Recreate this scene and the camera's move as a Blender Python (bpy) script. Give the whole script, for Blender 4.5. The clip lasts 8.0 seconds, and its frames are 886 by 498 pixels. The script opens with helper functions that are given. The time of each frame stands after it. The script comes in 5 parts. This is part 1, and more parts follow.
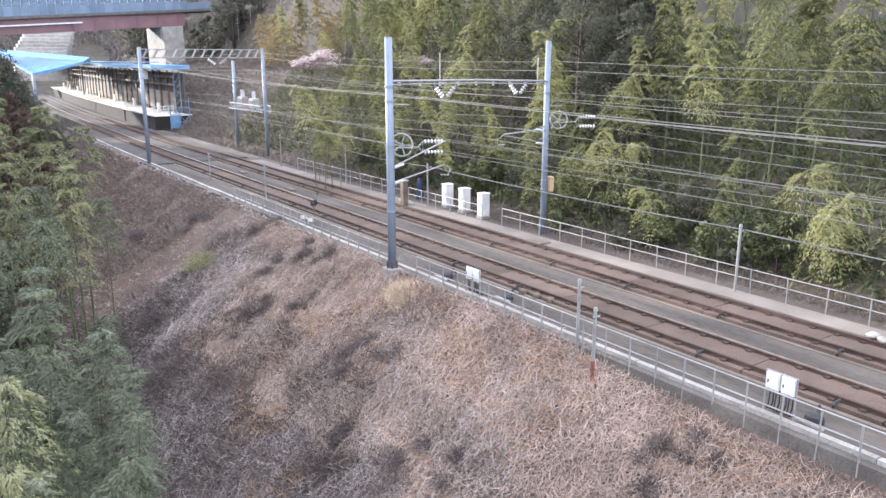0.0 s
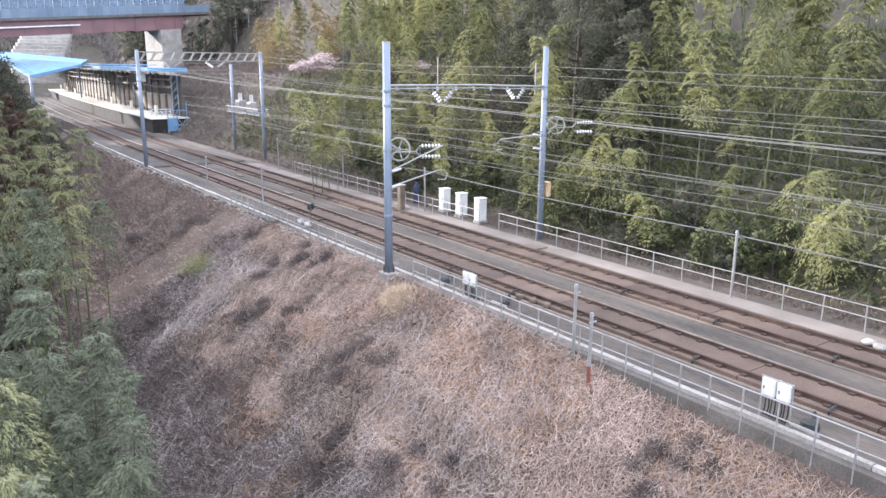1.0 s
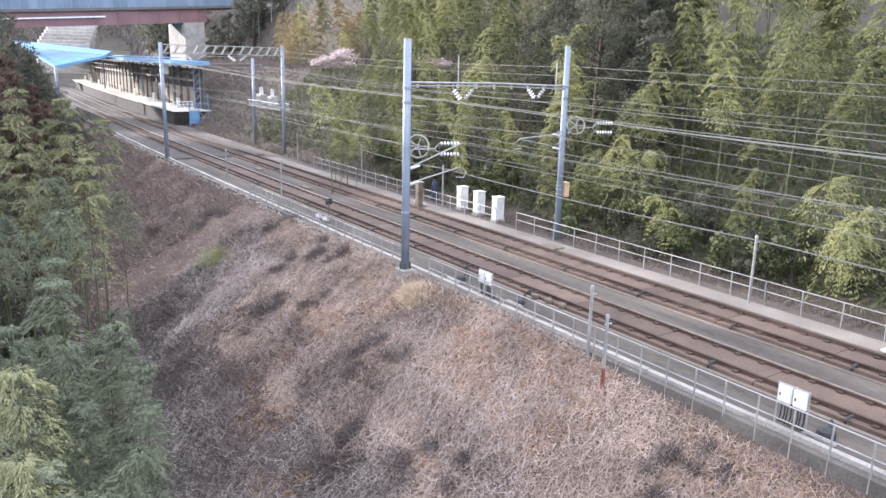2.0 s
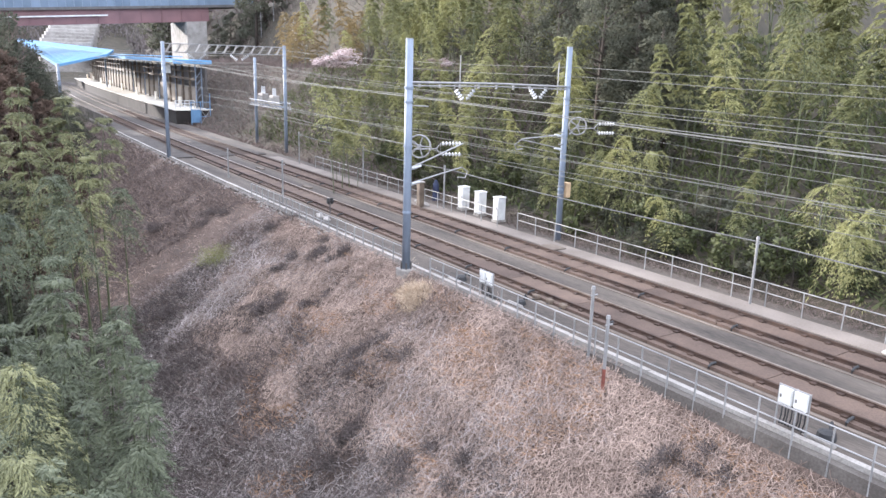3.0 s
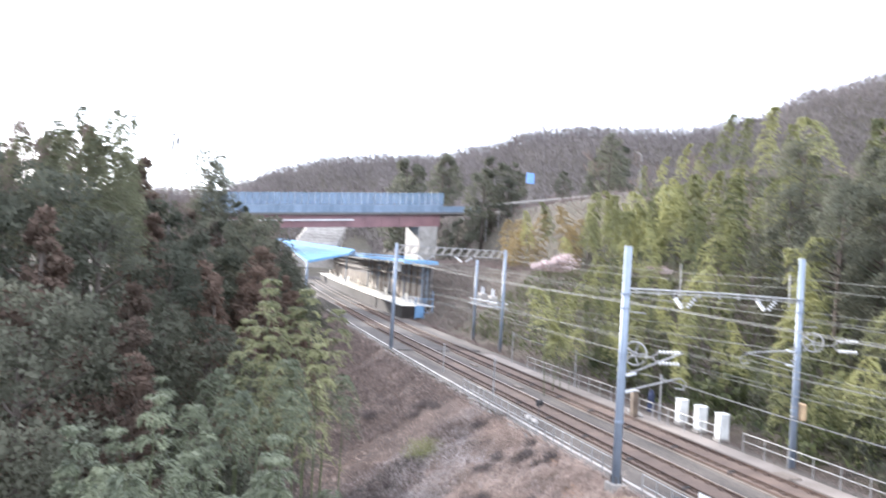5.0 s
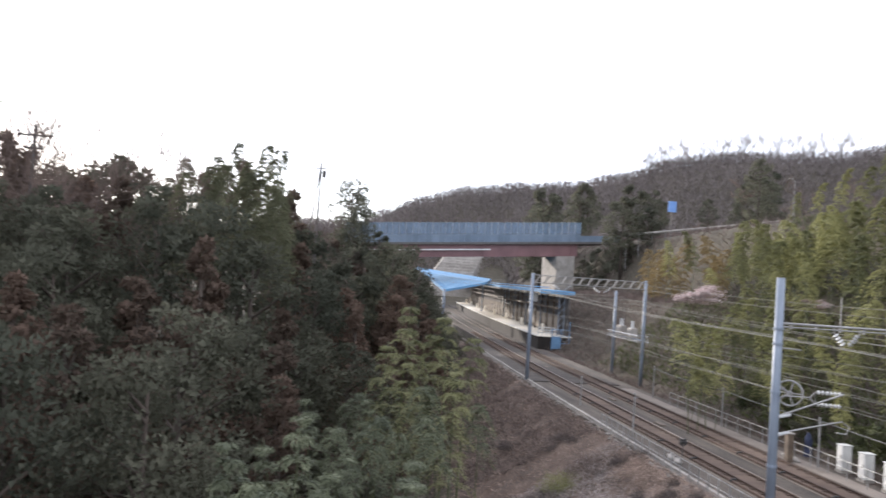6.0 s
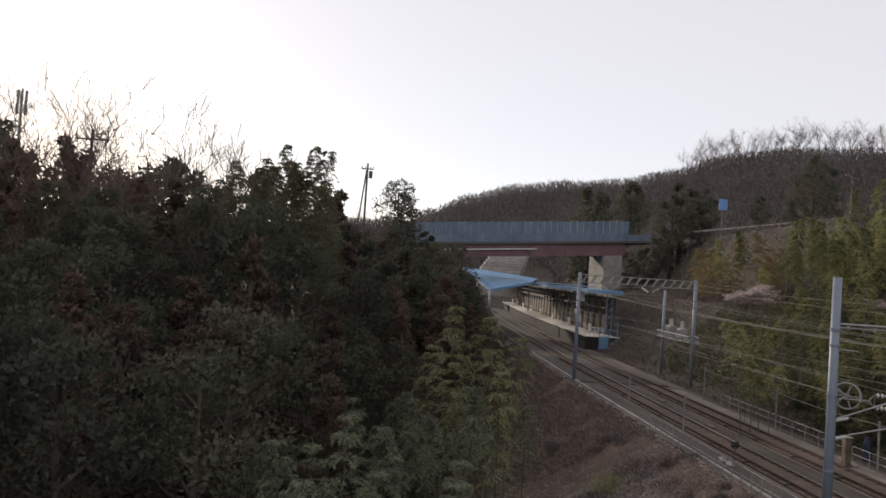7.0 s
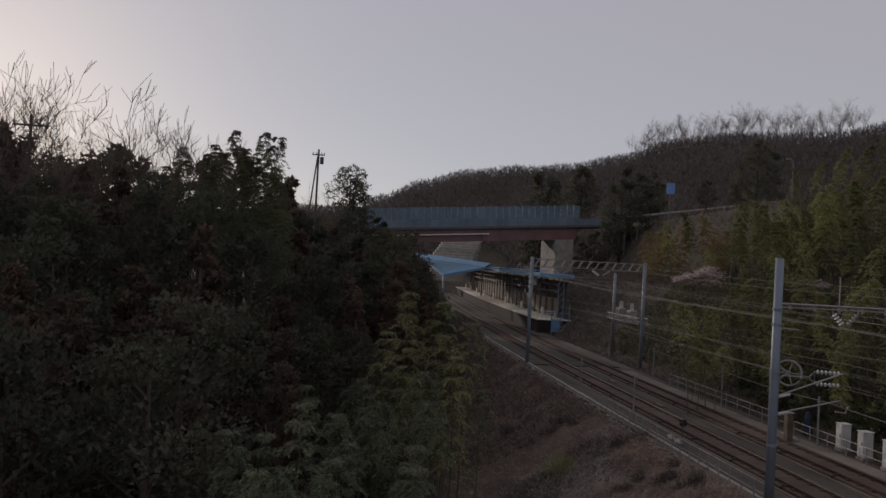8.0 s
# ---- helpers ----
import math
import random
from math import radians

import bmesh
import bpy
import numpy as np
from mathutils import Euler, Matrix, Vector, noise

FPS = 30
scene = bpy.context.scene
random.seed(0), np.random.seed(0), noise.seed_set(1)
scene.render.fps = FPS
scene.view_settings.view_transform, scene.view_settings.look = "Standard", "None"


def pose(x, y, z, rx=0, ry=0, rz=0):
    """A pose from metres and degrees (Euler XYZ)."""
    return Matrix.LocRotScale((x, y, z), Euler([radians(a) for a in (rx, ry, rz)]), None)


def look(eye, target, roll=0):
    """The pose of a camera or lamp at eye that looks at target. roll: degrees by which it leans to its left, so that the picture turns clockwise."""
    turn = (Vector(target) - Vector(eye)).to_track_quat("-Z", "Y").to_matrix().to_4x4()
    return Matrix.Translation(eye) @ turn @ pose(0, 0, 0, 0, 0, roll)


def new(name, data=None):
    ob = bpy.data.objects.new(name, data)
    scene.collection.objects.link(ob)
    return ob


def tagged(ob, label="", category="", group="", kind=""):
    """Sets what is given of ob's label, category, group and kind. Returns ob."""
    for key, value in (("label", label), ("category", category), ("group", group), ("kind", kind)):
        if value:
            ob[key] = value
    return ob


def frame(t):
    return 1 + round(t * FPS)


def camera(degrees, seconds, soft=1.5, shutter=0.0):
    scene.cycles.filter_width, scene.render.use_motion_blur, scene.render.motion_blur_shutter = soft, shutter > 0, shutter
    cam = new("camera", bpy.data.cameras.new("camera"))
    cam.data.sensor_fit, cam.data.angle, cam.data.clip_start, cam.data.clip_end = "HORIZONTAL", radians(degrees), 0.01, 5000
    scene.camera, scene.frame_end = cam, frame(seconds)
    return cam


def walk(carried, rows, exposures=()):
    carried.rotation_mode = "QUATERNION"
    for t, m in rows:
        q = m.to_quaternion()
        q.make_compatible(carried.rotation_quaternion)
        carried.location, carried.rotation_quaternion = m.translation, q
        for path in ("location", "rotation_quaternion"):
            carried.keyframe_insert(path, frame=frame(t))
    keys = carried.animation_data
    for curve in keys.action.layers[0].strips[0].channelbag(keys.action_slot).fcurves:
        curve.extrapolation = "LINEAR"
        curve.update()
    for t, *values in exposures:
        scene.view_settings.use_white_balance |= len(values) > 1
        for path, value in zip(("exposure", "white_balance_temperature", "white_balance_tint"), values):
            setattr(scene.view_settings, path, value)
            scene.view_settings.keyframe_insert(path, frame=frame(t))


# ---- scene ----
cam = camera(60.62, 8.0, soft=1.5, shutter=0.5)
# ---- camera and walk ----
VIEW = (
    (0.0, 0.00, -14.07, 0.04), (0.5, -0.17, -13.88, -0.02), (1.0, -0.16, -13.73, -0.33), (1.5, 0.94, -13.92, -0.94),
    (3.0, 1.52, -13.92, -1.57), (3.5, 1.91, -13.85, -1.84), (4.0, 5.67, -10.21, -1.37), (4.5, 11.04, -2.43, -2.18),
    (5.0, 17.69, 0.56, -3.30), (5.2, 19.67, 1.90, -3.85), (6.3, 30.56, 2.18, -2.87), (6.5, 31.58, 2.40, -2.46),
    (7.0, 31.45, 1.90, -3.79), (7.5, 29.07, 1.27, -3.72), (8.0, 27.91, 1.03, -3.07))
EYE = 10.0
walk(cam, [(t, pose(0, 0, EYE, 90 + p, r, yaw - 35.03)) for t, yaw, p, r in VIEW],
     exposures=((0.0, 2.22, 5750, 12), (3.5, 2.22, 5750, 12), (4.2, 2.33, 5750, 11), (5.2, 2.5, 5750, 11), (6.3, 0.75, 6200, 12), (6.5, 0.46, 6250, 12),
                (7.0, -0.03, 6650, 13), (7.5, -0.02, 6650, 14), (8.0, -1.08, 6500, 16)))

# ---- world and sun ----
SUN_AZ, SUN_EL = -26.0, 13.0      # degrees clockwise from the track's far end, and above the horizon
world = bpy.data.worlds.new("world")
scene.world = world
world.use_nodes = True
wn = world.node_tree
sky = wn.nodes.new("ShaderNodeTexSky")
sky.sky_type = "NISHITA"
sky.sun_disc = False
sky.sun_elevation, sky.sun_rotation = radians(SUN_EL), radians(SUN_AZ)
sky.air_density, sky.dust_density, sky.ozone_density = 0.7, 0.35, 0.7
wn.links.new(sky.outputs[0], wn.nodes["Background"].inputs[0])
wn.nodes["Background"].inputs[1].default_value = 0.05
veil, both = wn.nodes.new("ShaderNodeBackground"), wn.nodes.new("ShaderNodeAddShader")   # thin high cloud, even all over
veil.inputs[0].default_value, veil.inputs[1].default_value = (1.0, 0.965, 0.955, 1), 0.71
wn.links.new(wn.nodes["Background"].outputs[0], both.inputs[0])
wn.links.new(veil.outputs[0], both.inputs[1])
wn.links.new(both.outputs[0], wn.nodes["World Output"].inputs[0])
sun = new("sun", bpy.data.lights.new("sun", "SUN"))
sun.data.energy, sun.data.angle, sun.data.color = 2.2, radians(1.5), (1.0, 0.88, 0.74)
sa, se = radians(SUN_AZ), radians(SUN_EL)
sun_way = Vector((math.sin(sa) * math.cos(se), math.cos(sa) * math.cos(se), math.sin(se)))
sun.matrix_world = look(sun_way * 300, (0, 0, 0))


# ---- materials ----
def material(name, base, dark, scale=4.0, rough=0.8, metal=0.0, bump=0.15, fine=40.0, obj=0.0, island=0.0, through_light=0.0, fine_part=0.5, gloss=0.5, stretch=None):
    """Colour between two tones at two scales of noise, with relief; obj and island vary it from thing to thing and piece to piece."""
    m = bpy.data.materials.new(name)
    m.use_nodes = True
    nt = m.node_tree
    bs = nt.nodes["Principled BSDF"]
    bs.inputs["Roughness"].default_value, bs.inputs["Metallic"].default_value = rough, metal
    bs.inputs["Specular IOR Level"].default_value = gloss
    tc = nt.nodes.new("ShaderNodeNewGeometry")
    n1, n2 = nt.nodes.new("ShaderNodeTexNoise"), nt.nodes.new("ShaderNodeTexNoise")
    place = tc.outputs["Position"]
    if stretch:
        by = nt.nodes.new("ShaderNodeVectorMath")
        by.operation = "MULTIPLY"
        by.inputs[1].default_value = stretch
        nt.links.new(place, by.inputs[0])
        place = by.outputs[0]
    for n, s in ((n1, scale), (n2, fine)):
        n.inputs["Scale"].default_value, n.inputs["Detail"].default_value = s, 5.0
        nt.links.new(place, n.inputs["Vector"])
    add = nt.nodes.new("ShaderNodeMath")
    add.operation = "MULTIPLY_ADD"
    nt.links.new(n2.outputs[0], add.inputs[0])
    add.inputs[1].default_value = fine_part
    nt.links.new(n1.outputs[0], add.inputs[2])
    last = add.outputs[0]
    for amount, node, out in ((obj, "ShaderNodeObjectInfo", "Random"), (island, "ShaderNodeAttribute", "Fac")):
        if amount:
            src = nt.nodes.new(node)
            if out == "Fac":
                src.attribute_name = "tone"     # one random value a leaf
            mix = nt.nodes.new("ShaderNodeMath")
            mix.operation = "MULTIPLY_ADD"
            nt.links.new(src.outputs[out], mix.inputs[0])
            mix.inputs[1].default_value = amount
            nt.links.new(last, mix.inputs[2])
            last = mix.outputs[0]
    ramp = nt.nodes.new("ShaderNodeMapRange")
    ramp.inputs["From Min"].default_value, ramp.inputs["From Max"].default_value = 0.25 + fine_part * 0.5, 0.5 + fine_part + obj + island
    nt.links.new(last, ramp.inputs["Value"])
    col = nt.nodes.new("ShaderNodeMix")
    col.data_type = "RGBA"
    nt.links.new(ramp.outputs[0], col.inputs["Factor"])
    col.inputs["A"].default_value, col.inputs["B"].default_value = (*dark, 1), (*base, 1)
    nt.links.new(col.outputs["Result"], bs.inputs["Base Color"])
    if bump:
        bp = nt.nodes.new("ShaderNodeBump")
        bp.inputs["Strength"].default_value, bp.inputs["Distance"].default_value = bump, 0.03
        nt.links.new(n2.outputs[0], bp.inputs["Height"])
        nt.links.new(bp.outputs[0], bs.inputs["Normal"])
    if through_light:
        tr, ms = nt.nodes.new("ShaderNodeBsdfTranslucent"), nt.nodes.new("ShaderNodeMixShader")
        nt.links.new(col.outputs["Result"], tr.inputs["Color"])
        ms.inputs[0].default_value = through_light
        nt.links.new(bs.outputs[0], ms.inputs[1])
        nt.links.new(tr.outputs[0], ms.inputs[2])
        nt.links.new(ms.outputs[0], nt.nodes["Material Output"].inputs[0])
    return m


M_EARTH = material("dry_earth", (0.265, 0.188, 0.148), (0.046, 0.032, 0.025), 0.5, 0.95, bump=0.8, fine=16, fine_part=1.6)
# leaf litter, coloured dark to hold the shade under the trees as well
M_SHADE_LITTER = material("shade_dark_litter", (0.074, 0.061, 0.041), (0.022, 0.020, 0.013), 0.6, 0.95, bump=0.5, fine=6)
M_RUSSET = material("russet_grass", (0.54, 0.325, 0.185), (0.145, 0.078, 0.040), 0.5, 0.9, bump=0, fine=1.5, island=0.6)
M_STRAW = material("dead_grass", (0.600, 0.460, 0.376), (0.050, 0.032, 0.026), 0.4, 0.9, bump=0, fine=1.2, island=0.6)
M_BRUSH = material("dead_brush", (0.235, 0.182, 0.160), (0.062, 0.046, 0.040), 0.4, 0.9, bump=0, fine=2, island=0.6)
M_DARKBRUSH = material("dark_brush", (0.172, 0.140, 0.128), (0.036, 0.028, 0.026), 0.4, 0.9, bump=0, fine=2, island=0.6)
M_GREYVINE = material("grey_vine", (0.56, 0.495, 0.465), (0.12, 0.100, 0.092), 0.4, 0.9, bump=0, fine=2, island=0.6)
M_PALE = material("pale_straw", (0.68, 0.55, 0.41), (0.28, 0.20, 0.13), 1, 0.9, bump=0, island=0.6)
M_BAMBOO = material("bamboo_leaf", (0.42, 0.405, 0.17), (0.028, 0.044, 0.025), 0.3, 0.6, bump=0, fine=1.5, obj=0.6, island=0.3, through_light=0.3, gloss=0.3)
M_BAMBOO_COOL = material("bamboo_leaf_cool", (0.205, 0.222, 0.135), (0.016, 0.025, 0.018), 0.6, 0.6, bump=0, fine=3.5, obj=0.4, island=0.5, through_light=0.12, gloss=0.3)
# brighter leaf copy: the sunlit look of some plumes is in its colour
M_BAMBOO_SUN = material("bamboo_leaf_painted_sun", (0.35, 0.345, 0.17), (0.040, 0.050, 0.028), 0.5, 0.6, bump=0, fine=3.0, obj=0.3, island=0.5, through_light=0.2, gloss=0.3)
M_UNDER = material("grove_floor_leaf", (0.13, 0.145, 0.05), (0.025, 0.036, 0.016), 0.3, 0.7, bump=0, fine=2, island=0.5, through_light=0.25)
M_CULM = material("bamboo_culm", (0.105, 0.118, 0.050), (0.042, 0.054, 0.024), 2, 0.45, bump=0.05, obj=0.3)
M_EVERGREEN = material("evergreen_leaf", (0.150, 0.148, 0.108), (0.062, 0.070, 0.054), 0.25, 0.85, bump=0, fine=2, obj=0.7, island=0.12, through_light=0.4, gloss=0.1)
# dimmer bamboo leaf: the shade inside the wood is put into its colour
M_DIMBAMBOO = material("bamboo_leaf_painted_shade", (0.180, 0.182, 0.112), (0.062, 0.070, 0.046), 0.3, 0.85, bump=0, fine=2, obj=0.5, island=0.12, through_light=0.4, gloss=0.1)
M_CEDAR = material("cedar_leaf", (0.190, 0.130, 0.100), (0.080, 0.068, 0.056), 0.25, 0.85, bump=0, fine=2, obj=0.7, island=0.12, through_light=0.35, gloss=0.1)
M_BARK = material("bark", (0.085, 0.064, 0.05), (0.03, 0.024, 0.019), 3, 0.9, bump=0.5, obj=0.3)
M_TWIG = material("winter_twigs", (0.20, 0.145, 0.12), (0.075, 0.055, 0.048), 0.5, 0.9, bump=0, obj=0.4)
M_BLOSSOM = material("plum_blossom", (0.74, 0.63, 0.62), (0.44, 0.35, 0.35), 1, 0.8, bump=0, island=0.6, through_light=0.3)
M_TAN = material("tan_bamboo_leaf", (0.311, 0.229, 0.104), (0.118, 0.089, 0.037), 0.3, 0.7, bump=0, fine=2, obj=0.3, island=0.4, through_light=0.3)
M_FARHILL = material("far_wood", (0.190, 0.165, 0.160), (0.125, 0.110, 0.108), 0.05, 0.95, bump=0, fine=0.4, island=0.25, gloss=0.05)
M_BED = material("track_bed_concrete", (0.148, 0.122, 0.100), (0.034, 0.028, 0.024), 1.2, 0.95, bump=0.4, fine=18, fine_part=0.9, stretch=(1.0, 0.12, 1.0))
M_BALLAST = material("dark_ballast", (0.115, 0.098, 0.086), (0.028, 0.023, 0.020), 0.7, 0.95, bump=0.8, fine=9, fine_part=1.2)
M_DUST = material("dusty_path", (0.266, 0.229, 0.200), (0.141, 0.118, 0.100), 0.5, 0.95, bump=0.3, fine=15, fine_part=0.8)
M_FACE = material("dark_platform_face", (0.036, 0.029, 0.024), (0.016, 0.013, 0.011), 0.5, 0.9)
M_PANEL = material("weathered_tan_panel", (0.29, 0.245, 0.195), (0.15, 0.125, 0.10), 0.5, 0.8, obj=0.5)
M_SLAB = material("rust_stained_slab", (0.158, 0.109, 0.082), (0.050, 0.033, 0.026), 0.7, 0.95, bump=0.5, fine=14, obj=0.25, fine_part=0.9)
M_EDGE = material("dusty_concrete", (0.207, 0.170, 0.138), (0.090, 0.070, 0.056), 1.4, 0.9, bump=0.3, fine=20, fine_part=0.8, stretch=(1.0, 0.25, 1.0))
M_KERB = material("pale_concrete", (0.46, 0.435, 0.40), (0.17, 0.155, 0.14), 0.9, 0.85, bump=0.3, fine=14, obj=0.25, fine_part=0.9)
M_WALL = material("grey_concrete", (0.160, 0.143, 0.126), (0.070, 0.060, 0.052), 0.8, 0.9, bump=0.35, fine=15, fine_part=0.9)
M_RAIL = material("rusty_rail", (0.078, 0.046, 0.032), (0.030, 0.019, 0.015), 2, 0.7, 0.3, bump=0.2)
M_HEAD = material("worn_rail_head", (0.42, 0.36, 0.32), (0.22, 0.17, 0.14), 2, 0.35, 0.8, bump=0.05)
M_BLACK = material("black_rubber", (0.03, 0.03, 0.032), (0.012, 0.012, 0.013), 3, 0.6)
M_GALV = material("galvanised_steel", (0.335, 0.330, 0.325), (0.190, 0.187, 0.184), 1.5, 0.5, 0.3, bump=0.06)
M_POLE = material("blue_grey_pole_paint", (0.235, 0.275, 0.335), (0.15, 0.18, 0.23), 0.8, 0.5, 0.1, bump=0.05)
M_BLUESTEEL = material("blue_painted_steel", (0.15, 0.28, 0.45), (0.09, 0.17, 0.29), 1, 0.5, bump=0.05)
M_ROOF = material("blue_roof_sheet", (0.15, 0.32, 0.52), (0.09, 0.22, 0.39), 0.5, 0.8, bump=0.05, fine=8)
M_WHITE = material("white_paint", (0.68, 0.68, 0.66), (0.46, 0.46, 0.45), 1.5, 0.5, bump=0.05)
M_PORC = material("white_porcelain", (0.56, 0.57, 0.58), (0.4, 0.41, 0.42), 3, 0.5, bump=0)
M_RUST = material("rust", (0.25, 0.075, 0.048), (0.12, 0.04, 0.03), 4, 0.85)
M_TAN_BOX = material("tan_box_paint", (0.55, 0.40, 0.24), (0.36, 0.25, 0.15), 3, 0.6)
M_BROWN = material("brown_paint", (0.16, 0.12, 0.085), (0.075, 0.055, 0.04), 2, 0.7)
M_WIRE = material("wire", (0.18, 0.18, 0.165), (0.10, 0.10, 0.092), 2, 0.7, 0.2, bump=0)
M_CABLE = material("dark_cable", (0.14, 0.14, 0.14), (0.07, 0.07, 0.07), 2, 0.6, bump=0)
M_GIRDER = material("dull_red_girder_paint", (0.20, 0.105, 0.108), (0.12, 0.062, 0.066), 0.3, 0.6, bump=0.05)
M_BARRIER_TOP = material("pale_blue_noise_panel", (0.22, 0.30, 0.40), (0.13, 0.19, 0.27), 0.4, 0.6, obj=0.4, bump=0.03, gloss=0.2)
M_BARRIER_TOP.node_tree.nodes["Principled BSDF"].inputs["Alpha"].default_value = 0.5
M_BARRIER = material("blue_grey_noise_panel", (0.19, 0.24, 0.31), (0.10, 0.135, 0.18), 0.4, 0.6, obj=0.4, bump=0.03, gloss=0.2)
M_PLATFORM = material("platform_paving", (0.82, 0.76, 0.65), (0.66, 0.60, 0.50), 0.4, 0.85)
M_DARKSTEEL = material("dark_panel", (0.11, 0.10, 0.095), (0.055, 0.05, 0.048), 1, 0.6)
M_FABRIC = material("navy_sheet", (0.035, 0.045, 0.09), (0.015, 0.02, 0.045), 3, 0.8)
M_BLUESIGN = material("blue_sign_paint", (0.16, 0.30, 0.62), (0.12, 0.24, 0.52), 1, 0.5, bump=0)


# ---- building helpers ----
def thing(name, label, category, at=(0, 0, 0), group="", kind=""):
    ob = new(name)
    ob.empty_display_size = 0.2
    ob.location = at
    return tagged(ob, label, category, group, kind)


def finish(me, mat, smooth=False):
    me.materials.append(mat)
    if smooth:
        me.polygons.foreach_set("use_smooth", [True] * len(me.polygons))
    return me


def part(name, bm, mat, parent=None, label="", smooth=False):
    me = bpy.data.meshes.new(name)
    bm.to_mesh(me)
    bm.free()
    ob = new(name, finish(me, mat, smooth))
    ob.parent = parent
    return tagged(ob, label) if label else ob


def raw(name, verts, faces, mat, parent=None, smooth=False):
    me = bpy.data.meshes.new(name)
    me.from_pydata(verts, [], faces)
    ob = new(name, finish(me, mat, smooth))
    ob.parent = parent
    return ob


def shared(name, me, at, parent):
    ob = new(name, me)
    ob.location = at
    ob.parent = parent
    return ob


def box(bm, x0, x1, y0, y1, z0, z1, bevel=0.0):
    r = bmesh.ops.create_cube(bm, size=1.0)
    vs = r["verts"]
    for v in vs:
        v.co = Vector(((x0 + x1) / 2 + v.co.x * (x1 - x0), (y0 + y1) / 2 + v.co.y * (y1 - y0), (z0 + z1) / 2 + v.co.z * (z1 - z0)))
    if bevel:
        es = list({e for v in vs for e in v.link_edges})
        bmesh.ops.bevel(bm, geom=es, offset=bevel, segments=1, affect="EDGES")
    return bm


def boxm(*a, bevel=0.0):
    return box(bmesh.new(), *a, bevel=bevel)


def tube(bm, pts, radii, sides=8, caps=True):
    """A tube along points, with a radius at each."""
    pts = [Vector(p) for p in pts]
    if not isinstance(radii, (list, tuple)):
        radii = [radii] * len(pts)
    rings = []
    for i, p in enumerate(pts):
        d = (pts[min(i + 1, len(pts) - 1)] - pts[max(i - 1, 0)]).normalized()
        a = d.cross(Vector((0, 0, 1)) if abs(d.z) < 0.9 else Vector((1, 0, 0))).normalized()
        b = d.cross(a)
        rings.append([bm.verts.new(p + (a * math.cos(k * math.tau / sides) + b * math.sin(k * math.tau / sides)) * radii[i]) for k in range(sides)])
    for r0, r1 in zip(rings, rings[1:]):
        for k in range(sides):
            bm.faces.new((r0[k], r0[(k + 1) % sides], r1[(k + 1) % sides], r1[k]))
    if caps:
        bm.faces.new(rings[0][::-1])
        bm.faces.new(rings[-1])
    return bm


def tubem(pts, radii, sides=8):
    return tube(bmesh.new(), pts, radii, sides)


def curve_off(y):
    """How far the line has swung to its right at y metres along it."""
    return 0.0002 * (y - 60) ** 2 if y > 60 else 0.0


def smooth01(v):
    v = min(1.0, max(0.0, v))
    return v * v * (3 - 2 * v)


RIDGE = ((-60, 0.04), (0, 0.05), (2.5, 0.068), (5, 0.086), (9, 0.103), (13, 0.116), (16, 0.125), (20, 0.139), (24, 0.160), (28, 0.170), (34, 0.173), (39, 0.186), (43, 0.214), (48, 0.228), (53, 0.238), (90, 0.16), (180, 0.02), (300, 0.06))


def ridge(az):
    if az < -60:
        az += 360
    for (a0, v0), (a1, v1) in zip(RIDGE, RIDGE[1:]):
        if a0 <= az <= a1:
            return v0 + (v1 - v0) * smooth01((az - a0) / (a1 - a0))
    return 0.06


def ground_z(x, y):
    """The height of the ground."""
    xr = x - curve_off(y)
    if 18.9 <= xr <= 30.6:
        z = -0.35
    elif xr < 18.9:
        top = -0.80 + 0.68 * smooth01((y - 10) / 12)
        z = max(top - 0.60 * (18.9 - xr), -8.0) + (0.28 * noise.noise((x * 0.35, y * 0.35, 0)) + 0.20 * noise.noise((x * 0.9, y * 0.8, 11))) * smooth01((18.6 - xr) / 2)
        rise = smooth01((2 - x) / 45) * 9 * smooth01((y - 20) / 40)
        z += rise + 5.0 * smooth01((y - 85) / 50) * smooth01((14 - xr) / 10)
    else:
        k = 0.42 + 0.40 * smooth01((y - 45) / 35)
        rise = k * max(0.0, xr - 32.2)
        cap = 13 + 9 * smooth01((y - 60) / 60) * smooth01((xr - 48) / 12)
        if y > 60:
            cap = 9 + 12.5 * smooth01((xr - 50) / 10)
        z = -0.45 + min(rise, cap) + 0.3 * noise.noise((x * 0.3, y * 0.3, 3)) * smooth01((xr - 31) / 3)
    d = math.hypot(x, y)
    if d > 130:
        az = math.degrees(math.atan2(x, y))
        far = 12.8 + ridge(az) * 400 + 8 * noise.noise((x * 0.01, y * 0.01, 7))
        w = smooth01((d - 285) / 130)
        z = z * (1 - w) + far * w
    return z


# ---- ground ----
def steps(*runs):
    out = []
    for a, b, n in runs:
        out += [a + (b - a) * i / n for i in range(n)]
    return out + [runs[-1][1]]


GX = steps((-3000, -400, 8), (-400, -60, 14), (-60, 0, 24), (0, 18.0, 48), (18.0, 19.0, 4), (19.0, 30.6, 4), (30.6, 60, 36), (60, 120, 20), (120, 500, 24), (500, 3000, 8))
GY = steps((-3000, -300, 8), (-300, -20, 12), (-20, 0, 16), (0, 60, 130), (60, 90, 26), (90, 200, 44), (200, 700, 36), (700, 4000, 8))
gv = [(x, y, ground_z(x, y)) for y in GY for x in GX]
gn = len(GX)
gf = [(j * gn + i, j * gn + i + 1, (j + 1) * gn + i + 1, (j + 1) * gn + i) for j in range(len(GY) - 1) for i in range(gn - 1)]
ground = raw("ground", gv, gf, M_EARTH, None, True)
